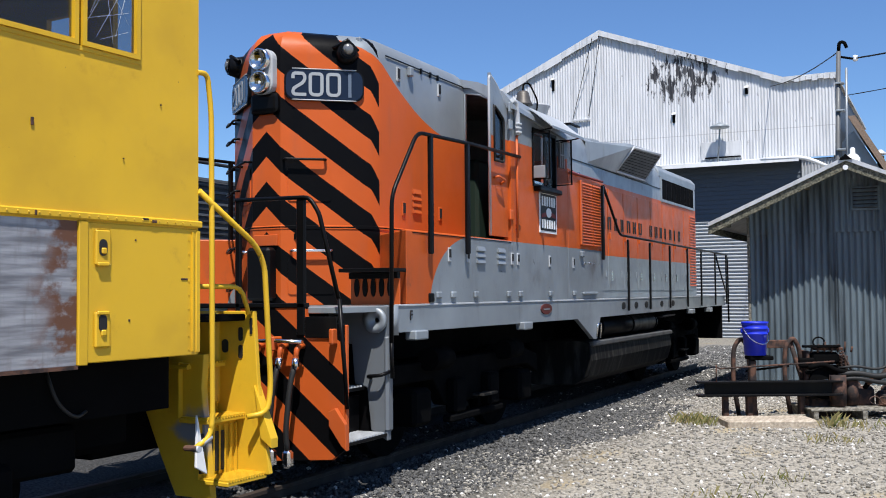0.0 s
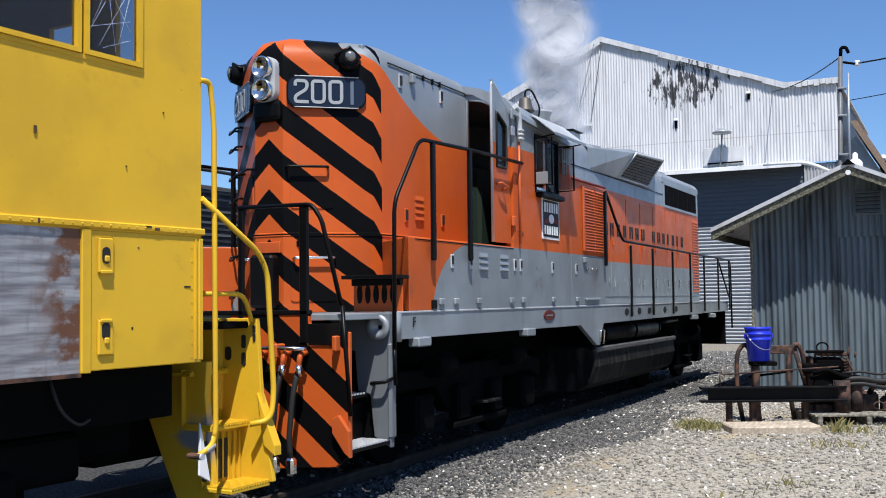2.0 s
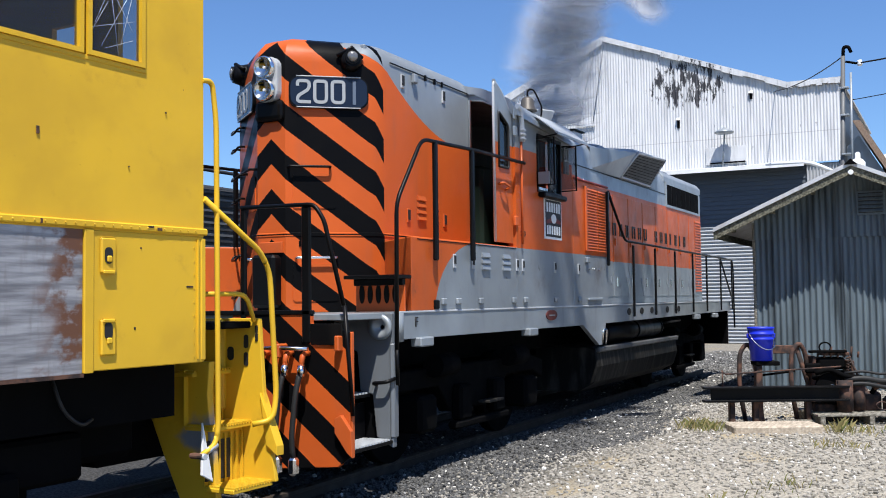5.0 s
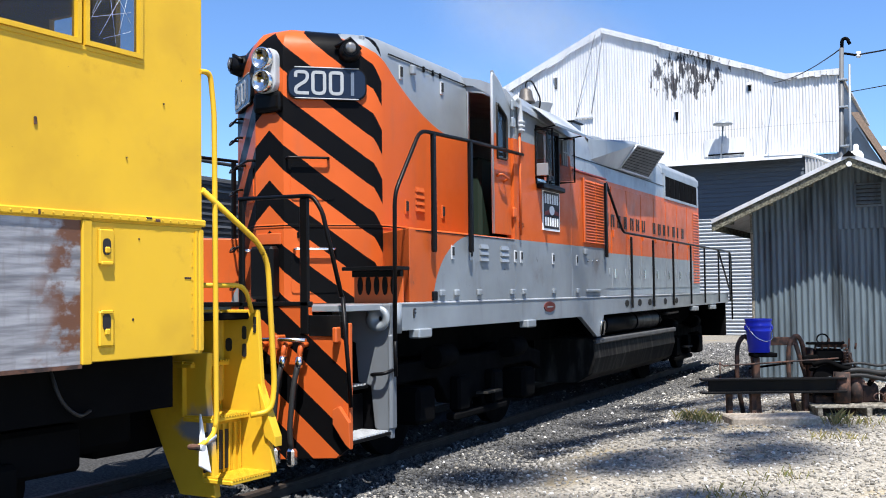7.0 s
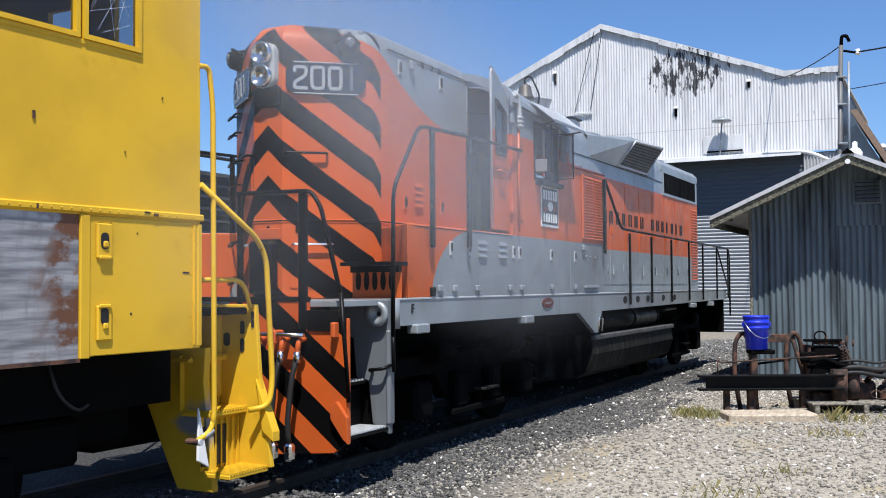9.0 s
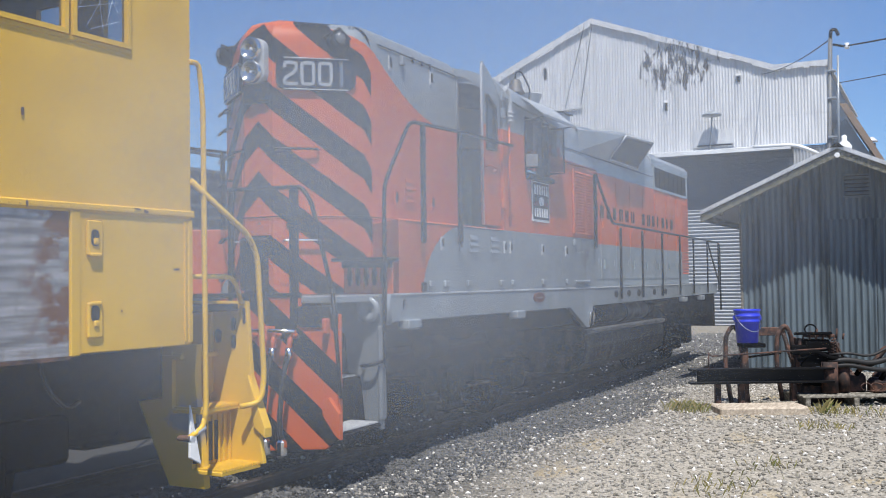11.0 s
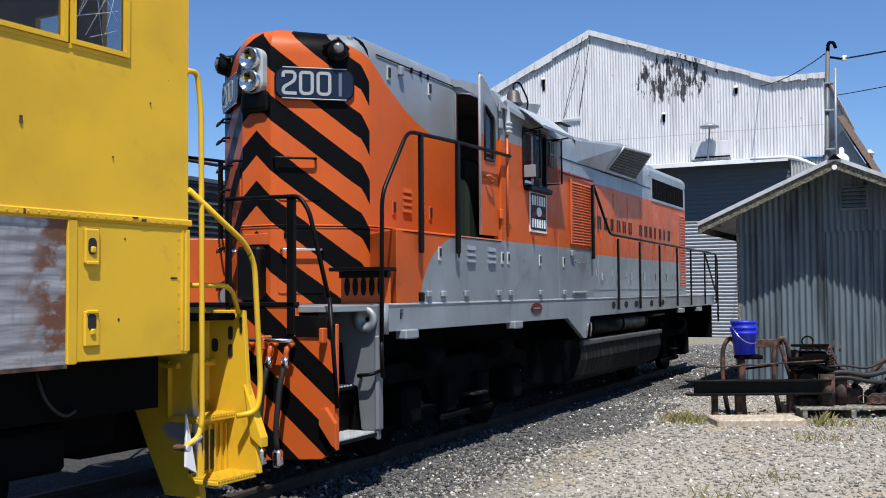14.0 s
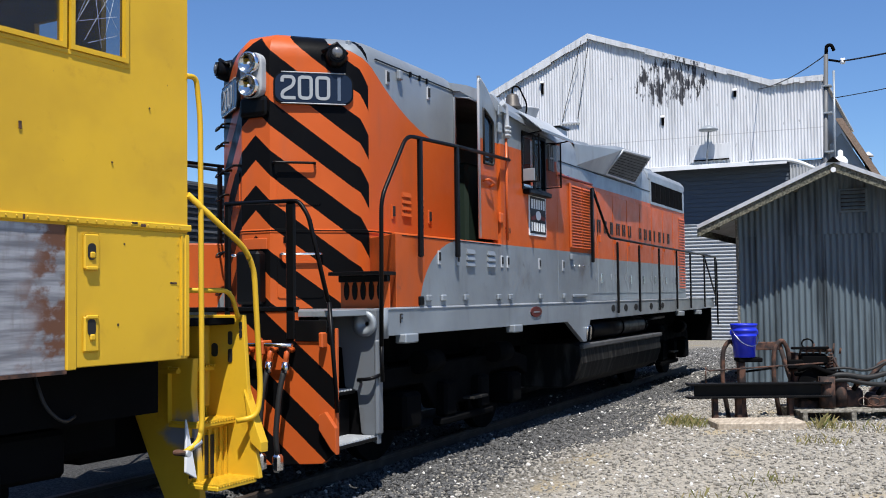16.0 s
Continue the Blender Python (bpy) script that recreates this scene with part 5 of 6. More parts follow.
    part("end_plate", prism([(0.55, 0.85), (0.55, 1.54), (1.42, 1.54), (1.46, 1.0), (1.57, 0.36), (1.2, 0.30), (1.1, 0.6)], "x", XE - 0.02, XE + 0.02, 0.006), yellow_paint, yel)
    part("gusset", prism([(-1.44, 1.0), (-1.60, 0.62), (-1.60, 0.55), (-1.5, 0.62)], "x", XE - 0.04, XE + 0.04, 0.004), yellow_paint, yel)
    part("end_beam", box(XE - 0.06, XE + 0.05, -1.1, 1.1, 0.85, 1.53, 0.02), yellow_paint, yel)
    part("deck", box(-1.9, XE - 0.03, -1.36, 1.36, 1.47, 1.52, 0.01), dark_iron, yel)
    part("red_deck_edge", box(-1.88, XE - 0.05, -0.9, -0.86, 1.54, 1.62, 0.006), red_paint, yel)
    for (y, z, r, w) in ((-1.15, 1.28, 0.03, 0.05), (-1.3, 1.37, 0.02, 0.05), (-1.3, 1.24, 0.02, 0.05), (-1.4, 1.46, 0.012, 0.03), (-1.4, 1.40, 0.012, 0.03)):
        part("slot", prism(rounded_rect(y - r, y + r, z - w, z + w, r * 0.9), "x", XE - 0.026, XE - 0.019), rubber, yel)
    part("rail_foot", tube([(-1.76, -1.55, 0.705), (-1.88, -1.53, 0.645)], 0.0215, n=8), latch_paint, yel, "bare worn foot of the handrail")
    for i, z in enumerate((0.36, 0.78, 1.16)):
        yo = -1.53 + 0.19 * i
        tr = part("step_tread", box(-1.57, XE, yo, yo + 0.27, z - 0.03, z, 0.005), yellow_paint, yel, "yellow serrated step tread")
        for k in range(14):
            x = -1.56 + k * 0.029
            part("tread_tooth", box(x, x + 0.015, yo - 0.004, yo + 0.26, z, z + 0.014), yellow_paint, tr)
        for k in range(6):
            x = -1.5 + k * 0.06
            part("riser_bar", box(x, x + 0.014, yo + 0.25, yo + 0.27, z, z + 0.36), yellow_paint, tr)
        if i == 0:
            part("step_opening", box(-1.565, -1.30, yo + 0.255, yo + 0.271, z + 0.04, z + 0.32), rubber, tr)
        part("riser", box(-1.57, XE, yo + 0.272, yo + 0.285, z, z + 0.40), yellow_paint, tr)
    bk = [(-0.45, 1.24), (-1.27, 1.24), (-1.25, 1.0), (-1.28, 0.75), (-1.34, 0.22), (-1.0, 0.22), (-0.85, 0.5), (-0.68, 0.85)]
    part("step_bulkhead", prism(bk, "x", -1.53, -1.47, 0.008), worn_yellow, yel, "yellow step bulkhead with worn pale patches")
    part("toe_guard", prism([(-1.73, 0.84), (-1.63, 0.42), (-1.74, 0.48)], "y", -1.40, -1.38, 0.004), white_paint, yel, "pale bare metal wedge")
    y = -1.55
    part("hand_rail", tube(rounded([(-1.9, y, 3.16), (-1.80, y, 3.17), (-1.76, y, 2.9), (-1.745, y, 0.82), (-1.77, y, 0.70), (-1.9, y + 0.02, 0.64)], 0.1), 0.019), yellow_paint, yel, "yellow vertical handrail")
    part("hand_rail", tube(rounded([(-1.88, y, 2.36), (-1.30, y, 2.02), (-1.20, y, 1.88), (-1.13, y, 0.98), (-1.17, y, 0.80), (-1.28, -1.45, 0.78)], 0.12), 0.021), yellow_paint, yel, "bent yellow handrail")
    part("hand_rail", tube(rounded([(-1.80, -1.4, 1.72), (-1.28, -1.4, 1.72), (-1.20, -1.4, 1.52)], 0.1), 0.018), yellow_paint, yel)
    part("rail_bracket", box(-1.93, -1.87, y - 0.02, y + 0.10, 0.625, 0.66, 0.012), rust, yel)
    part("bracket_bolt", cyl((-1.90, y - 0.03, 0.64), (-1.90, y + 0.02, 0.64), 0.022, n=8), latch_paint, yel)
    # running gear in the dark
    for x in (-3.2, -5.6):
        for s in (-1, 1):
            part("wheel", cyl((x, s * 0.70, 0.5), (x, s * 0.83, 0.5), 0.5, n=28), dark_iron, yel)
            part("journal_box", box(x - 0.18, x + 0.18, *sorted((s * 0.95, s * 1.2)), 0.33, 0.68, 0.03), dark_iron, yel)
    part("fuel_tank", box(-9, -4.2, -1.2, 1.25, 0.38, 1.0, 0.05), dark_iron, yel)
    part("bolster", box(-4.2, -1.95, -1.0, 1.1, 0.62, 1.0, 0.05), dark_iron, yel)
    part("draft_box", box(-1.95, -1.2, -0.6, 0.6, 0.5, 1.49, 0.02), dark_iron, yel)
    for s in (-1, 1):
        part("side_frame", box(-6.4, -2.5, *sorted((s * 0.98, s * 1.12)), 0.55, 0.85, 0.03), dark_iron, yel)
    part("hose", tube(rounded([(-2.9, -1.3, 1.22), (-2.86, -1.35, 1.02), (-2.72, -1.35, 0.92), (-2.6, -1.3, 0.95)], 0.1), 0.012), rubber, yel)
    part("coupler", box(-1.2, -0.60, -0.14, 0.14, 0.74, 1.0, 0.05), dark_iron, yel)


def cab_wall():
    return wall_with_holes(-9.0, -1.885, -1.55, 2.10, 4.6, [(-4.0, -2.42, 3.14, 4.3)], 0.045)


yglass = glass_mat("old cab glass", (0.03, 0.036, 0.045), 0.38)
yel_turn = Matrix.Translation((-1.91, -1.55, 0)) @ pose(0, 0, 0, 0, 0, -3.0) @ Matrix.Translation((1.885, 1.55, 0))
yellow()
yel.matrix_world = yel_turn @ Matrix.Translation(BASE[yel])

# ---- clutter in the yard ----
RIGHT, FWD, ORIGIN = Vector((0.449, -0.893, 0)), Vector((0.893, 0.449, 0)), Vector((5.2, -3.99, 0.13))


def J(u, w, z):
    return ORIGIN + RIGHT * u + FWD * w + Vector((0, 0, z))


def jbox(u0, u1, w0, w1, z0, z1, bev=0.0, bm=None):
    b = box(u0, u1, w0, w1, z0, z1, bev)
    for v in b.verts:
        v.co = J(*v.co)
    return join(bm, b)


def jtube(pts, r, n=8, bm=None):
    return tube([J(*p) for p in pts], r, bm, n)


def clutter():
    b = thing("steel_beam", J(0, 0, 0), "black steel channel beam lying on short rusty legs", "beam")
    part("web", jbox(-0.66, 0.95, -0.02, 0.0, 0.30, 0.46, 0.003), black_paint, b)
    part("flange", jbox(-0.76, 0.95, -0.10, 0.02, 0.44, 0.465, 0.004), black_paint, b)
    part("flange", jbox(-0.76, 0.95, -0.10, 0.02, 0.285, 0.31, 0.004), black_paint, b)
    for u in (-0.40, -0.12, 0.50):
        part("leg", jbox(u - 0.03, u + 0.03, 0.0, 0.10, -0.02, 0.285, 0.006), rust, b)
    part("foot_plank", jbox(-0.7, 0.6, -0.05, 0.12, -0.02, 0.03, 0.006), old_wood, b)
    c = thing("pipe_frame_cart", J(0, 0.3, 0), "rusty bent pipe frame cart behind the beam", "cart")
    for u in (-0.16, 0.46):
        pts = [J(u - 0.03, 0.2, 0.0), J(u - 0.10, 0.2, 0.45), J(u - 0.08, 0.22, 0.85), J(u + 0.02, 0.24, 0.97), J(u + 0.10, 0.26, 0.85), J(u + 0.2, 0.3, 0.0)]
        part("hoop", tube(rounded(pts, 0.15), 0.028), rust, c)
    part("cross_bar", jbox(-0.05, 0.45, 0.22, 0.25, 0.83, 0.93, 0.008), rust, c)
    part("cross_bar", jtube([(-0.1, 0.22, 0.56), (0.42, 0.22, 0.62)], 0.014), dark_iron, c)
    part("shelf", jbox(-0.1, 0.18, 0.02, 0.26, 0.70, 0.75, 0.01), dark_iron, c)
    part("rod", jtube([(-0.54, -0.1, 0.47), (-0.54, -0.1, 0.66)], 0.009), rust, c)
    part("rod", jtube([(-0.54, -0.1, 0.64), (-0.5, -0.1, 0.615), (0.85, -0.1, 0.69)], 0.010), rust, c)
    part("upright", jbox(-0.10, -0.02, 0.05, 0.15, 0.03, 0.70, 0.01), rust, c)
    k = thing("blue_bucket", J(-0.01, 0.12, 0.75), "blue plastic pail with a wire handle on the cart", "bucket")
    prof = [(0.115, 0.555), (0.125, 0.56), (0.142, 0.80), (0.15, 0.805), (0.15, 0.82), (0.144, 0.825), (0.146, 0.86), (0.156, 0.865), (0.156, 0.885), (0.148, 0.89), (0.15, 0.93), (0.158, 0.935), (0.158, 0.955), (0.146, 0.955), (0.118, 0.57)]
    part("pail", lathe(prof, J(-0.01, 0.12, 0.20), n=32), blue_plastic, k)
    h = [J(-0.01 + 0.155 * math.cos(a), 0.12 - 0.16 * math.sin(a) ** 0.8, 1.06 - 0.16 * math.sin(a) - 0.05 * math.cos(a)) for a in [math.pi * i / 12 for i in range(13)]]
    part("handle", tube(h, 0.005, n=6), chrome, k)
    for s in (-1, 1):
        part("handle_lug", jbox(-0.01 + s * 0.15 - 0.02, -0.01 + s * 0.15 + 0.02, 0.10, 0.14, 1.02, 1.08, 0.01), blue_plastic, k)
    # old rusty motor
    m = thing("old_motor", J(0.85, 0.25, 0), "rusty old machine with cylinders and pipes", "machine")
    part("bed", jbox(0.62, 1.2, 0.1, 0.45, 0.0, 0.25, 0.03), rust, m)
    part("block", jbox(0.68, 1.05, 0.14, 0.42, 0.25, 0.62, 0.05), dark_iron, m)
    part("head", jbox(0.66, 1.0, 0.12, 0.40, 0.64, 0.78, 0.03), dark_iron, m)
    part("cover", jbox(0.74, 1.06, 0.15, 0.36, 0.80, 0.84, 0.01), rust, m, "tilted rusty cover plate")
    part("flywheel", tube([J(0.80, 0.06, 0.42), J(0.80, 0.11, 0.42)], 0.19, n=28), dark_iron, m)
    part("hub", tube([J(0.80, 0.03, 0.42), J(0.80, 0.12, 0.42)], 0.05, n=14), chrome, m)
    part("cylinder", tube([J(0.93, 0.02, 0.16), J(0.93, 0.02, 0.52)], 0.095, n=20), rust, m)
    part("cylinder", tube([J(1.12, 0.10, 0.16), J(1.12, 0.1, 0.46)], 0.08, n=20), rust, m)
    part("manifold", tube(rounded([J(0.6, 0.05, 0.60), J(0.75, 0.03, 0.66), J(0.95, 0.03, 0.56), J(1.15, 0.05, 0.55)], 0.08), 0.03), dark_iron, m)
    for i in range(7):
        u = 0.66 + 0.08 * i
        part("bolt_stub", jtube([(u, 0.13, 0.78), (u + 0.01, 0.12, 0.85 + 0.03 * (i % 3))], 0.012, 6), rust, m)
    part("fan_blade", jbox(0.50, 0.70, 0.1, 0.14, 0.60, 0.72, 0.02), dark_iron, m)
    part("fan_blade", jbox(0.58, 0.80, 0.1, 0.14, 0.52, 0.58, 0.02), dark_iron, m)
    part("lever", jtube([(1.02, 0.1, 0.8), (1.1, 0.05, 0.58), (1.13, 0.0, 0.5)], 0.014), rust, m)
    part("ring", tube([J(0.78 + 0.07 * math.cos(a), 0.2, 0.90 + 0.06 * math.sin(a)) for a in [0.524 * i for i in range(13)]], 0.010), dark_iron, m)
    part("side_frame", jbox(0.60, 0.64, 0.12, 0.40, 0.25, 0.80, 0.008), rust, m)
    part("side_frame", jbox(1.06, 1.10, 0.12, 0.40, 0.25, 0.74, 0.008), rust, m)
    part("top_bracket", jbox(0.56, 1.0, 0.08, 0.16, 0.84, 0.87, 0.006), dark_iron, m)
    part("brace", jtube([(0.46, 0.28, 0.92), (0.62, 0.22, 0.30)], 0.028), rust, m)
    for k in range(5):
        part("cooling_fin", jbox(0.66, 1.02, 0.09, 0.12, 0.27 + 0.065 * k, 0.285 + 0.065 * k, 0.003), dark_iron, m)
    part("spring", tube([J(1.0 + 0.025 * math.cos(q * 0.9), 0.06 + 0.025 * math.sin(q * 0.9), 0.62 + 0.005 * q) for q in range(36)], 0.006, n=4), rust, m)
    part("pipe_elbow", tube(rounded([J(1.3, 0.1, 0.42), J(1.5, 0.08, 0.5), J(1.62, 0.1, 0.66), J(1.72, 0.12, 0.68)], 0.08), 0.035), rust, m)
    for i, (z, r, dz) in enumerate(((0.52, 0.033, 0.05), (0.46, 0.028, -0.05), (0.60, 0.016, 0.12))):
        hs = thing("rubber_hose", J(1.3, 0.1, z), "black hose trailing from the machine", "hose", "machine hoses")
        part("tube", tube(rounded([J(0.95, 0.05, z), J(1.15, 0.0, z + 0.03), J(1.4, -0.02, z - 0.03), J(1.7, 0.02, z + dz), J(2.3, 0.1, z + dz)], 0.2), r), rubber, hs)
    for i, (u, w, z) in enumerate(((1.3, 0.2, 0.25), (1.55, 0.1, 0.2), (1.2, 0.35, 0.3), (1.7, 0.3, 0.25))):
        sc = thing("scrap_casting", J(u, w, z), "rusty cast iron scrap part on the pallet", "scrap", "scrap pieces")
        part("casting", jbox(u - 0.12, u + 0.12, w - 0.08, w + 0.1, 0.12, 0.12 + z, 0.04), rust, sc)
        part("stub", jtube([(u, w - 0.05, 0.1 + z), (u + 0.05, w - 0.1, 0.2 + z)], 0.03), dark_iron, sc)
    ch = thing("wire_coil", J(1.4, -0.05, 0.2), "loose coil of thin grey wire", "wire")
    part("strand", tube([J(1.3 + 0.10 * math.cos(i * 0.6) + 0.012 * i, -0.05 + 0.02 * math.sin(i), 0.22 + 0.05 * math.sin(i * 0.6)) for i in range(26)], 0.008, n=5), rust, ch)
    p = thing("timber_pallet", J(1.1, 0, 0), "grey weathered timber pallet under the machine", "pallet")
    for i in range(6):
        part("deck_board", jbox(0.52, 2.2, -0.22 + 0.13 * i, -0.12 + 0.13 * i, 0.12, 0.145, 0.004), old_wood, p)
    for u in (0.55, 1.12, 1.7):
        part("stringer", jbox(u, u + 0.06, -0.22, 0.55, 0.025, 0.118, 0.004), old_wood, p)
    part("bottom_board", jbox(0.5, 2.2, -0.24, -0.14, -0.015, 0.018, 0.004), old_wood, p)
    s = thing("pale_slab", J(0, -0.4, 0), "pale wooden slab lying on the gravel", "slab")
    part("board", jbox(-0.60, 0.40, -0.78, -0.30, -0.01, 0.09, 0.015), pale_wood, s)
    for u0, u1, w, z in ((0.0, 0.5, -0.1, 0.0), (0.1, 0.58, 0.0, 0.04), (-0.4, 0.3, 0.15, 0.0)):
        o = thing("loose_plank", J(u0, w, z), "loose grey plank on the ground by the beam", "plank", "loose planks")
        part("plank", jbox(u0, u1, w - 0.05, w + 0.04, z, z + 0.025, 0.004), old_wood, o)


clutter()


def grass():
    rng = random.Random(5)
    verts, faces = [], []
    for cx, cy, n, sp, hh in ((4.7, -3.25, 60, 0.14, 0.13), (4.45, -3.5, 60, 0.16, 0.12), (4.75, -4.85, 40, 0.12, 0.16), (1.0, -4.35, 60, 0.25, 0.07), (1.7, -4.75, 40, 0.3, 0.06), (3.6, -4.9, 80, 0.3, 0.07), (4.8, -5.2, 60, 0.3, 0.1)):
        for _ in range(n):
            x, y = rng.gauss(cx, sp * 0.6), rng.gauss(cy, sp * 0.6)
            z = ground_z(x, y)
            a, h = rng.uniform(0, 6.28), hh * rng.uniform(0.5, 1.2)
            dx, dy, w = math.cos(a), math.sin(a), 0.004
            i = len(verts)
            verts += [(x - dy * w, y + dx * w, z - 0.01), (x + dy * w, y - dx * w, z - 0.01), (x + dx * h * 0.3, y + dy * h * 0.3, z + h * 0.7), (x + dx * h * 0.7, y + dy * h * 0.7, z + h)]
            faces += [(i, i + 1, i + 2), (i + 2, i + 1, i + 3)]
    me = bpy.data.meshes.new("dry_grass")
    me.from_pydata(verts, [], faces)
    n = Nodes("dry grass")
    g = n.t.nodes.new("ShaderNodeNewGeometry")
    me.materials.append(n.done(n.mix(g.outputs["Random Per Island"], (0.10, 0.12, 0.03), (0.34, 0.27, 0.12)), 0.8))
    tagged(new("dry_grass", me), "sparse dry grass tufts in the gravel", "grass", kind="stuff")


grass()


def scatter(name, count, area, size, mat, label, seed, keep):
    """Loose stones, one mesh: squashed, jittered icosahedra."""
    rng = np.random.default_rng(seed)
    b = bmesh.new()
    bmesh.ops.create_icosphere(b, subdivisions=1, radius=1)
    V = np.array([v.co[:] for v in b.verts])
    F = np.array([[v.index for v in f.verts] for f in b.faces])
    b.free()
    x = rng.uniform(area[0], area[1], count)
    y = rng.uniform(area[2], area[3], count)
    ok = keep(x, y, rng.uniform(0, 1, count))
    x, y = x[ok], y[ok]
    k = len(x)
    z = np.array([ground_z(a, c) for a, c in zip(x, y)])
    s = rng.uniform(0.5, 1.3, (k, 1)) * size
    sc = s * rng.uniform(0.55, 1.15, (k, 3)) * np.array([1, 1, 0.75])
    th = rng.uniform(0, 6.283, k)
    P = V[None] * (1 + rng.uniform(-0.28, 0.28, (k, len(V), 1))) * sc[:, None, :]
    c, q = np.cos(th)[:, None], np.sin(th)[:, None]
    P = np.stack([P[..., 0] * c - P[..., 1] * q + x[:, None], P[..., 0] * q + P[..., 1] * c + y[:, None], P[..., 2] + (z + s[:, 0] * 0.25)[:, None]], -1)
    me = bpy.data.meshes.new(name)
    me.from_pydata(P.reshape(-1, 3).tolist(), [], (F[None] + (np.arange(k) * len(V))[:, None, None]).reshape(-1, 3).tolist())
    me.materials.append(mat)
    tagged(new(name, me), label, "gravel", kind="stuff")


def anywhere(x, y, r):
    return r > 0


def bank(x, y):
    return -2.15 + 0.35 * np.sin(x * 0.9) + 0.2 * np.sin(x * 2.3 + 1)


scatter("ballast_stones", 30000, (-2.5, 13.5, -3.2, 0.2), 0.026, ballast_mat, "dark crushed stone ballast beside the track", 3, lambda x, y, r: (y > bank(x, y) - 0.5 * r) & (np.abs(np.abs(y) - 0.76) > 0.07))
scatter("pale_gravel", 30000, (-1.5, 13, -6.0, -1.3), 0.019, gravel_mat, "pale loose gravel of the yard", 4, lambda x, y, r: (y < bank(x, y) + 0.6 * r) & (r > 0.15))
scatter("far_gravel", 9000, (13, 26, -3.2, 1.0), 0.030, mid_gravel, "grey loose gravel behind the locomotive", 6, anywhere)

# ---- exhaust smoke ----
def smoke_mat(name, tone, strength, scale, lo, hi):
    n = Nodes(name)
    soft = n.t.nodes.new("ShaderNodeAttribute")
    soft.attribute_name = "soft"
    info = n.t.nodes.new("ShaderNodeObjectInfo")
    nz = n.t.nodes.new("ShaderNodeTexNoise")
    nz.noise_dimensions = "4D"
    nz.inputs["Scale"].default_value, nz.inputs["Detail"].default_value = scale, 4
    n.put(nz.inputs["Vector"], n.co)
    n.put(nz.inputs["W"], n.m("MULTIPLY", info.outputs["Random"], 40.0))
    a = n.m("MULTIPLY", n.m("POWER", soft.outputs["Fac"], 1.1), n.ramp(nz.outputs[0], lo, hi))
    a = n.m("MULTIPLY", a, strength)
    t = n.t
    d, tl, tr = t.nodes.new("ShaderNodeBsdfDiffuse"), t.nodes.new("ShaderNodeBsdfTranslucent"), t.nodes.new("ShaderNodeBsdfTransparent")
    for s in (d, tl):
        s.inputs[0].default_value = (*tone, 1)
    m1, m2 = t.nodes.new("ShaderNodeAddShader"), t.nodes.new("ShaderNodeMixShader")
    t.links.new(d.outputs[0], m1.inputs[0]), t.links.new(tl.outputs[0], m1.inputs[1])
    n.put(m2.inputs[0], a)
    t.links.new(tr.outputs[0], m2.inputs[1]), t.links.new(m1.outputs[0], m2.inputs[2])
    t.nodes.remove(n.bsdf)
    t.links.new(m2.outputs[0], t.nodes["Material Output"].inputs[0])
    return n.mat


def puff_mesh(radius, turns, mat, dish):
    """Soft dished sheets round one middle."""
    verts, faces, soft = [], [], []
    for n, turn in enumerate(turns):
        i0 = len(verts)
        for j in range(9):
            r = j / 8
            for k in range(20):
                a = 2 * math.pi * k / 20
                p = Vector((r * math.cos(a), r * math.sin(a), dish * (r * r - 0.5) + 0.08 * math.sin(3 * a + j) * r * dish + 0.12 * n * dish)) * radius
                verts.append(turn @ p)
                soft.append(1 - r * r * (3 - 2 * r))
        for j in range(8):
            for k in range(20):
                q = i0 + j * 20
                faces.append((q + k, q + (k + 1) % 20, q + 20 + (k + 1) % 20, q + 20 + k))
    me = bpy.data.meshes.new("puff")
    me.from_pydata(verts, [], faces)
    me.shade_smooth()
    at = me.attributes.new("soft", "FLOAT", "POINT")
    at.data.foreach_set("value", soft)
    me.materials.append(mat)
    return me


scene.cycles.transparent_max_bounces = 96
FLAT = Matrix.Rotation(radians(90), 3, "X")
dense = smoke_mat("exhaust smoke", (0.36, 0.37, 0.39), 0.88, 1.7, 0.24, 0.56)
thin = smoke_mat("thin exhaust haze", (0.26, 0.285, 0.32), 0.132, 1.1, 0.10, 0.62)
PLUME, HAZE, CLOUD = [], [], []
for r in (0.46, 0.58, 0.7, 0.8):
    me = puff_mesh(r, (FLAT, Matrix.Rotation(radians(22), 3, "Z") @ FLAT, Matrix.Rotation(radians(-20), 3, "X") @ FLAT), dense, 0.45)
    for _ in range(9):
        PLUME.append(tagged(new("smoke_puff", me), "soft grey white puff of diesel exhaust smoke", "smoke", "exhaust puffs"))
me = puff_mesh(0.95, (FLAT,), thin, 0.12)
for _ in range(14):
    HAZE.append(tagged(new("smoke_haze", me), "thin drifting veil of grey exhaust haze", "smoke", "exhaust haze"))


LEVEL = (Matrix.Rotation(radians(8), 3, "X"), Matrix.Rotation(radians(-10), 3, "Y"), Matrix.Rotation(radians(14), 3, "Y"))
me = puff_mesh(0.95, LEVEL, dense, 0.2)
for _ in range(14):
    CLOUD.append(tagged(new("smoke_cloud", me), "flat drifting bank of grey exhaust smoke", "smoke", "exhaust clouds"))


def ahead(px, py, d):
    """The place d metres ahead of the eye; px, py are shares of the half width from the middle of the first view."""
    a, b = radians(26.66), radians(2.49)
    f = Vector((math.cos(a) * math.cos(b), math.sin(a) * math.cos(b), math.sin(b)))
    r = Vector((math.sin(a), -math.cos(a), 0))
    return EYE + (f + r * (px * 0.4366) + r.cross(f) * (py * 0.4366)) * d


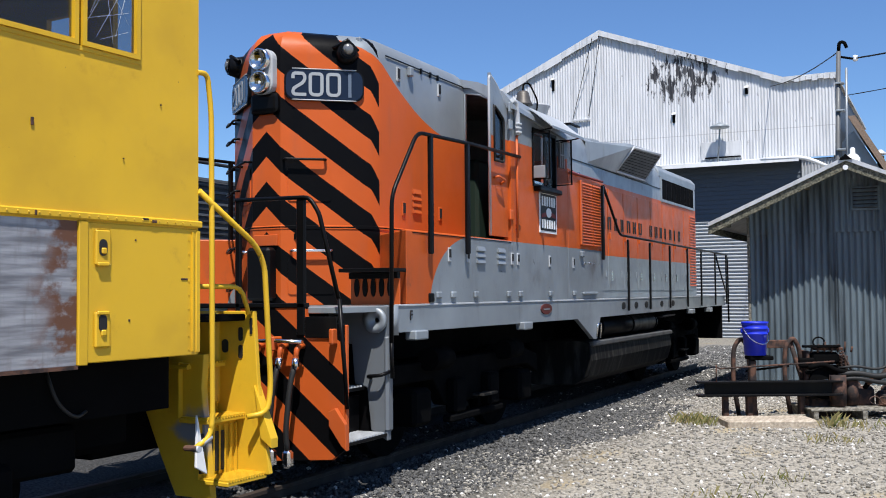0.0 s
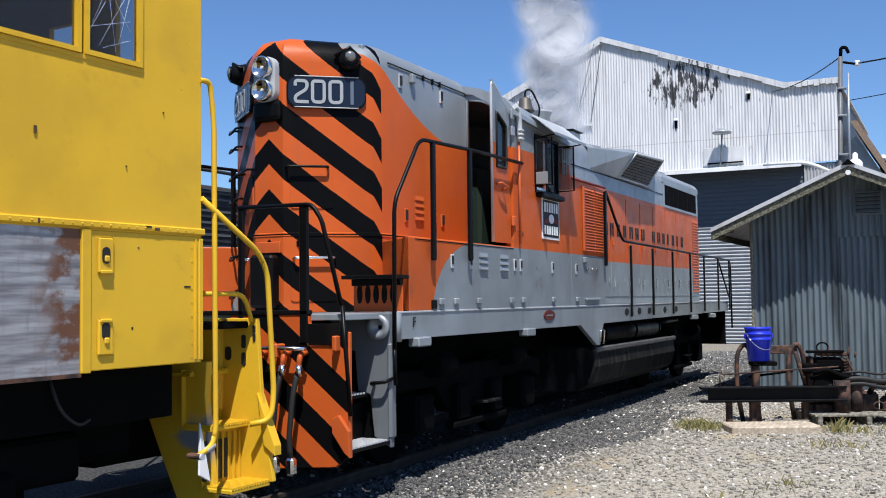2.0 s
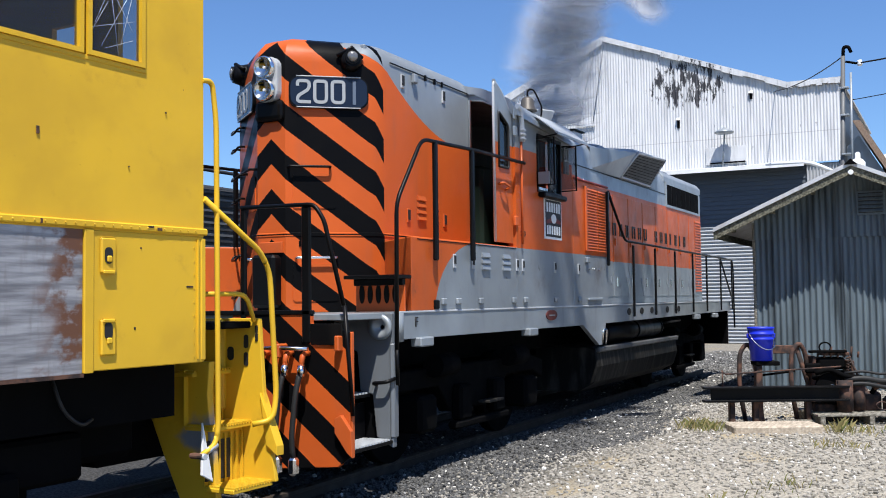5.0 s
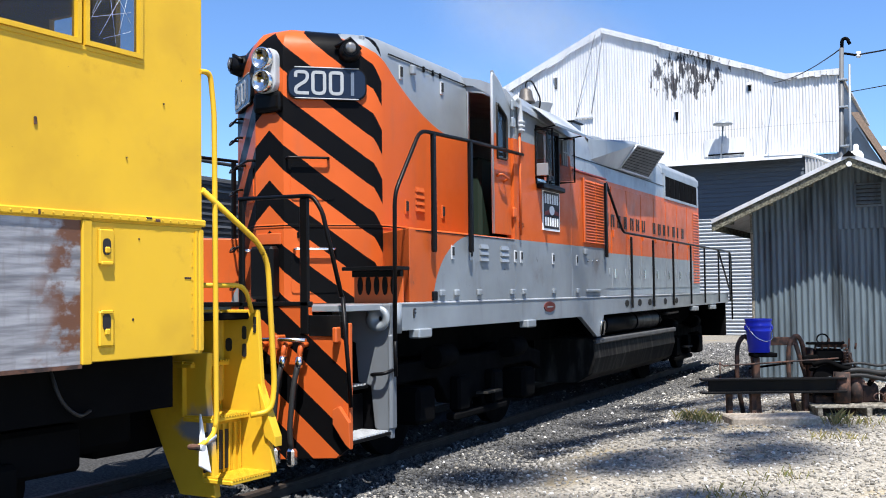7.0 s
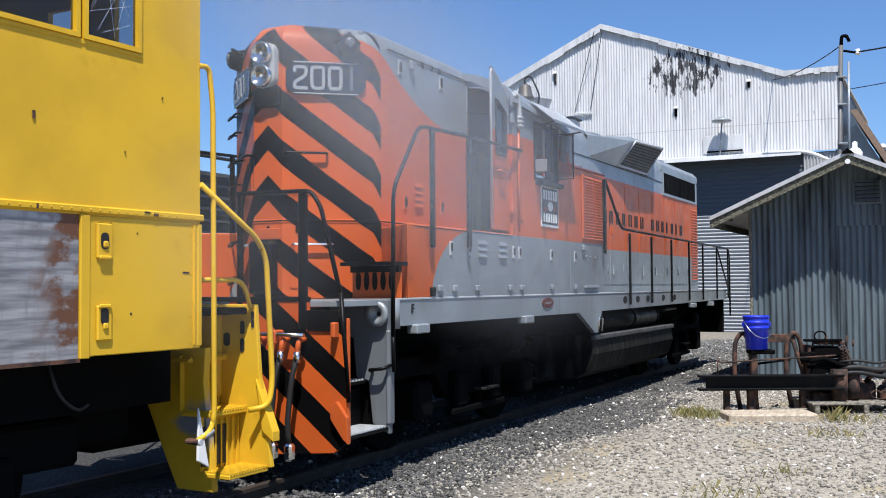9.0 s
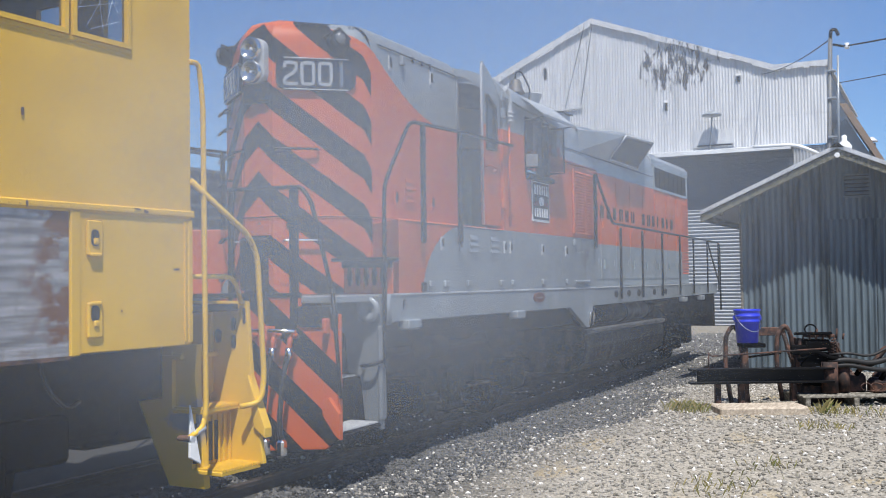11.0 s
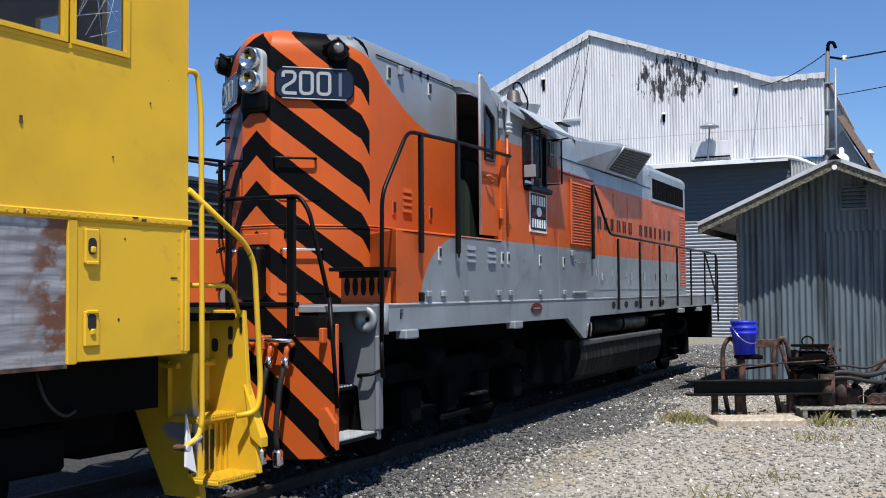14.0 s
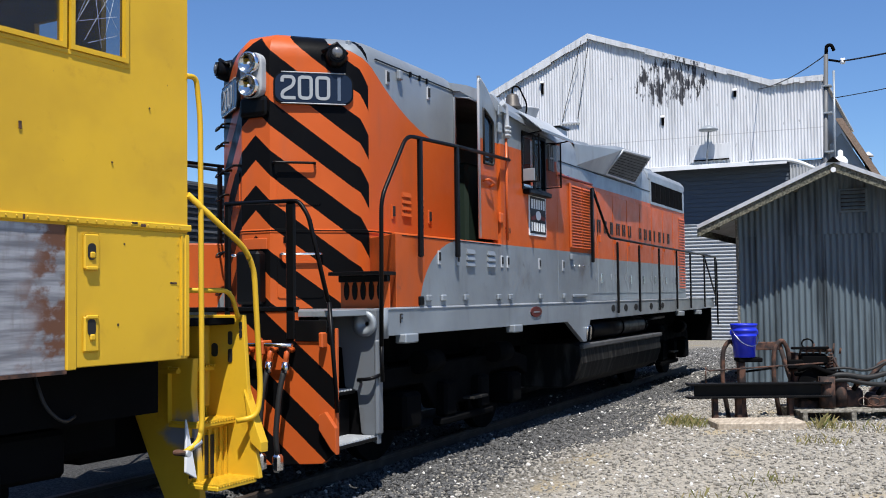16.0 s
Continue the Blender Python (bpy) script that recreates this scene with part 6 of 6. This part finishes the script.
def motions():
    rng = random.Random(11)
    stack = Vector((9.0, 0, 4.3))

    def go(ob, keys, tilt, heading):
        walk(ob, [(t, Matrix.Translation(p) @ pose(0, 0, 0, rng.uniform(-tilt, tilt), rng.uniform(-tilt, tilt), heading + rng.uniform(-tilt, tilt))) for t, p in keys])
    n = len(PLUME)
    for i, ob in enumerate(PLUME):
        order = (i * 7) % n
        start = 1.2 + order * 0.047
        home = Vector((7.0 + (0.31 * order) % 6.0, 0, 2.75))
        lean = Vector((rng.uniform(-0.35, 0.55), rng.uniform(-0.4, 0.4), 0))
        k = 1.0 + 0.2 * rng.random()
        keys = [(0.0, home), (start - 0.4, home), (start, stack), (start + 0.4, stack + lean * 0.5 + Vector((0.15, 0, (1.5 if order < 17 else 1.25) * k)))]
        if order < 17:
            over = Vector((0.4 + 0.45 * order, -2.3 - 0.9 * (order % 3) - 0.25 * (order % 2), 0)) + TO_SUN * (9.0 + 0.3 * (order % 4))
            keys += [(start + 1.0, stack + lean + Vector((0.3, 0, 3.2 * k))), (start + 2.2, stack + lean * 2 + Vector((1.2, -0.6, 5.5 * k))), (6.1, over + Vector((-0.8, 0.3, 0.4))), (7.3, over), (8.4, over + Vector((3, 6, 4))), (16.0, over + Vector((10, 20, 22 + order)))]
        else:
            u = 0.20 + 0.30 * ((order * 5) % 13) / 12
            stay = order % 4 == 0
            keys += [(3.05, ahead(0.22 + (u - 0.2) * 0.6, rng.uniform(0.36, 0.54), 16.5)), (3.5, ahead(0.18 + (u - 0.2) * 0.8, rng.uniform(0.43, 0.58), 16)), (4.1, ahead(0.1 + (u - 0.2) * 1.7, rng.uniform(0.53, 0.62) + (0 if stay else 0.3), 15.5)),
                     (6.3, ahead(0.05 + (u - 0.2) * 1.2, rng.uniform(0.72, 0.85), 15)), (8.0, ahead(u, 1.3, 15)), (16.0, ahead(u, 6, 15))]
        go(ob, keys, 16, -63)
    for i, ob in enumerate(CLOUD):
        start = 4.35 + 0.05 * i
        home = Vector((6.9 + 0.58 * i, 0, 2.6))
        over = Vector((-0.6 + 0.66 * i, -2.2 - 1.15 * (i % 3) + 0.1 * (i % 2), 0)) + TO_SUN * (9.0 + 0.25 * (i % 4))
        go(ob, [(0.0, home), (start - 0.4, home), (start, stack), (start + 0.5, stack + Vector((-0.6, -0.6, 2.2))), (6.1, over + Vector((-0.4, 0.2, 0.2))), (7.2, over + Vector((0.3, 0, 0))), (8.2, over + Vector((4, 7, 5))), (16.0, over + Vector((12, 22, 26)))], 6, 20 * i)
    m = len(HAZE)
    for i, ob in enumerate(HAZE):
        start = 3.2 + 0.1 * i
        home = Vector((7.2 + 0.5 * i, 0, 2.9))
        spread = ((i * 5) % m + 0.5) / m
        f = ((i * 9) % m + 0.5) / m * 2 - 1
        high = 0.62 if i % 3 == 2 else 0.0
        near, leave = 2.0 + 0.06 * i, 11.3 + 0.08 * i
        keys = [(0.0, home), (start - 0.6, home), (start, stack), (start + 0.6, stack + Vector((0.1, -0.1, 1.2))), (6.3, ahead(0.05 + 0.35 * spread, 0.56 + 0.1 * f, 14)), (7.0, ahead(0.02 + 0.4 * spread, 0.48 + 0.12 * f, 12.5)),
                (7.5, ahead(-0.05 + 0.5 * spread, 0.40 + 0.15 * f, 10.5)), (8.2, ahead(-0.42 + 0.70 * spread, 0.38 + 0.24 * f, 7.2)), (9.1, ahead(-0.46 + 0.70 * spread, 0.33 + 0.34 * f, 5.6)),
                (10.3, ahead(-0.7 + 1.4 * spread, 0.10 + 0.3 * f + high * 0.6, 3.4)), (11.2, ahead(-0.85 + 1.6 * spread, 0.06 + 0.26 * f + high, near)), (leave, ahead(-0.95 + 1.6 * spread, 0.06 + 0.26 * f + high, near)),
                (leave + 0.6, ahead(-1.7 + 1.2 * spread, 0.04 + 0.28 * f + high, near)), (leave + 1.2, ahead(-3.6 + spread, 0.2 + 0.3 * f, near)), (16.0, ahead(-6.0 - i * 0.1, 3.0, near + 1))]
        go(ob, keys, 9, -63)


motions()
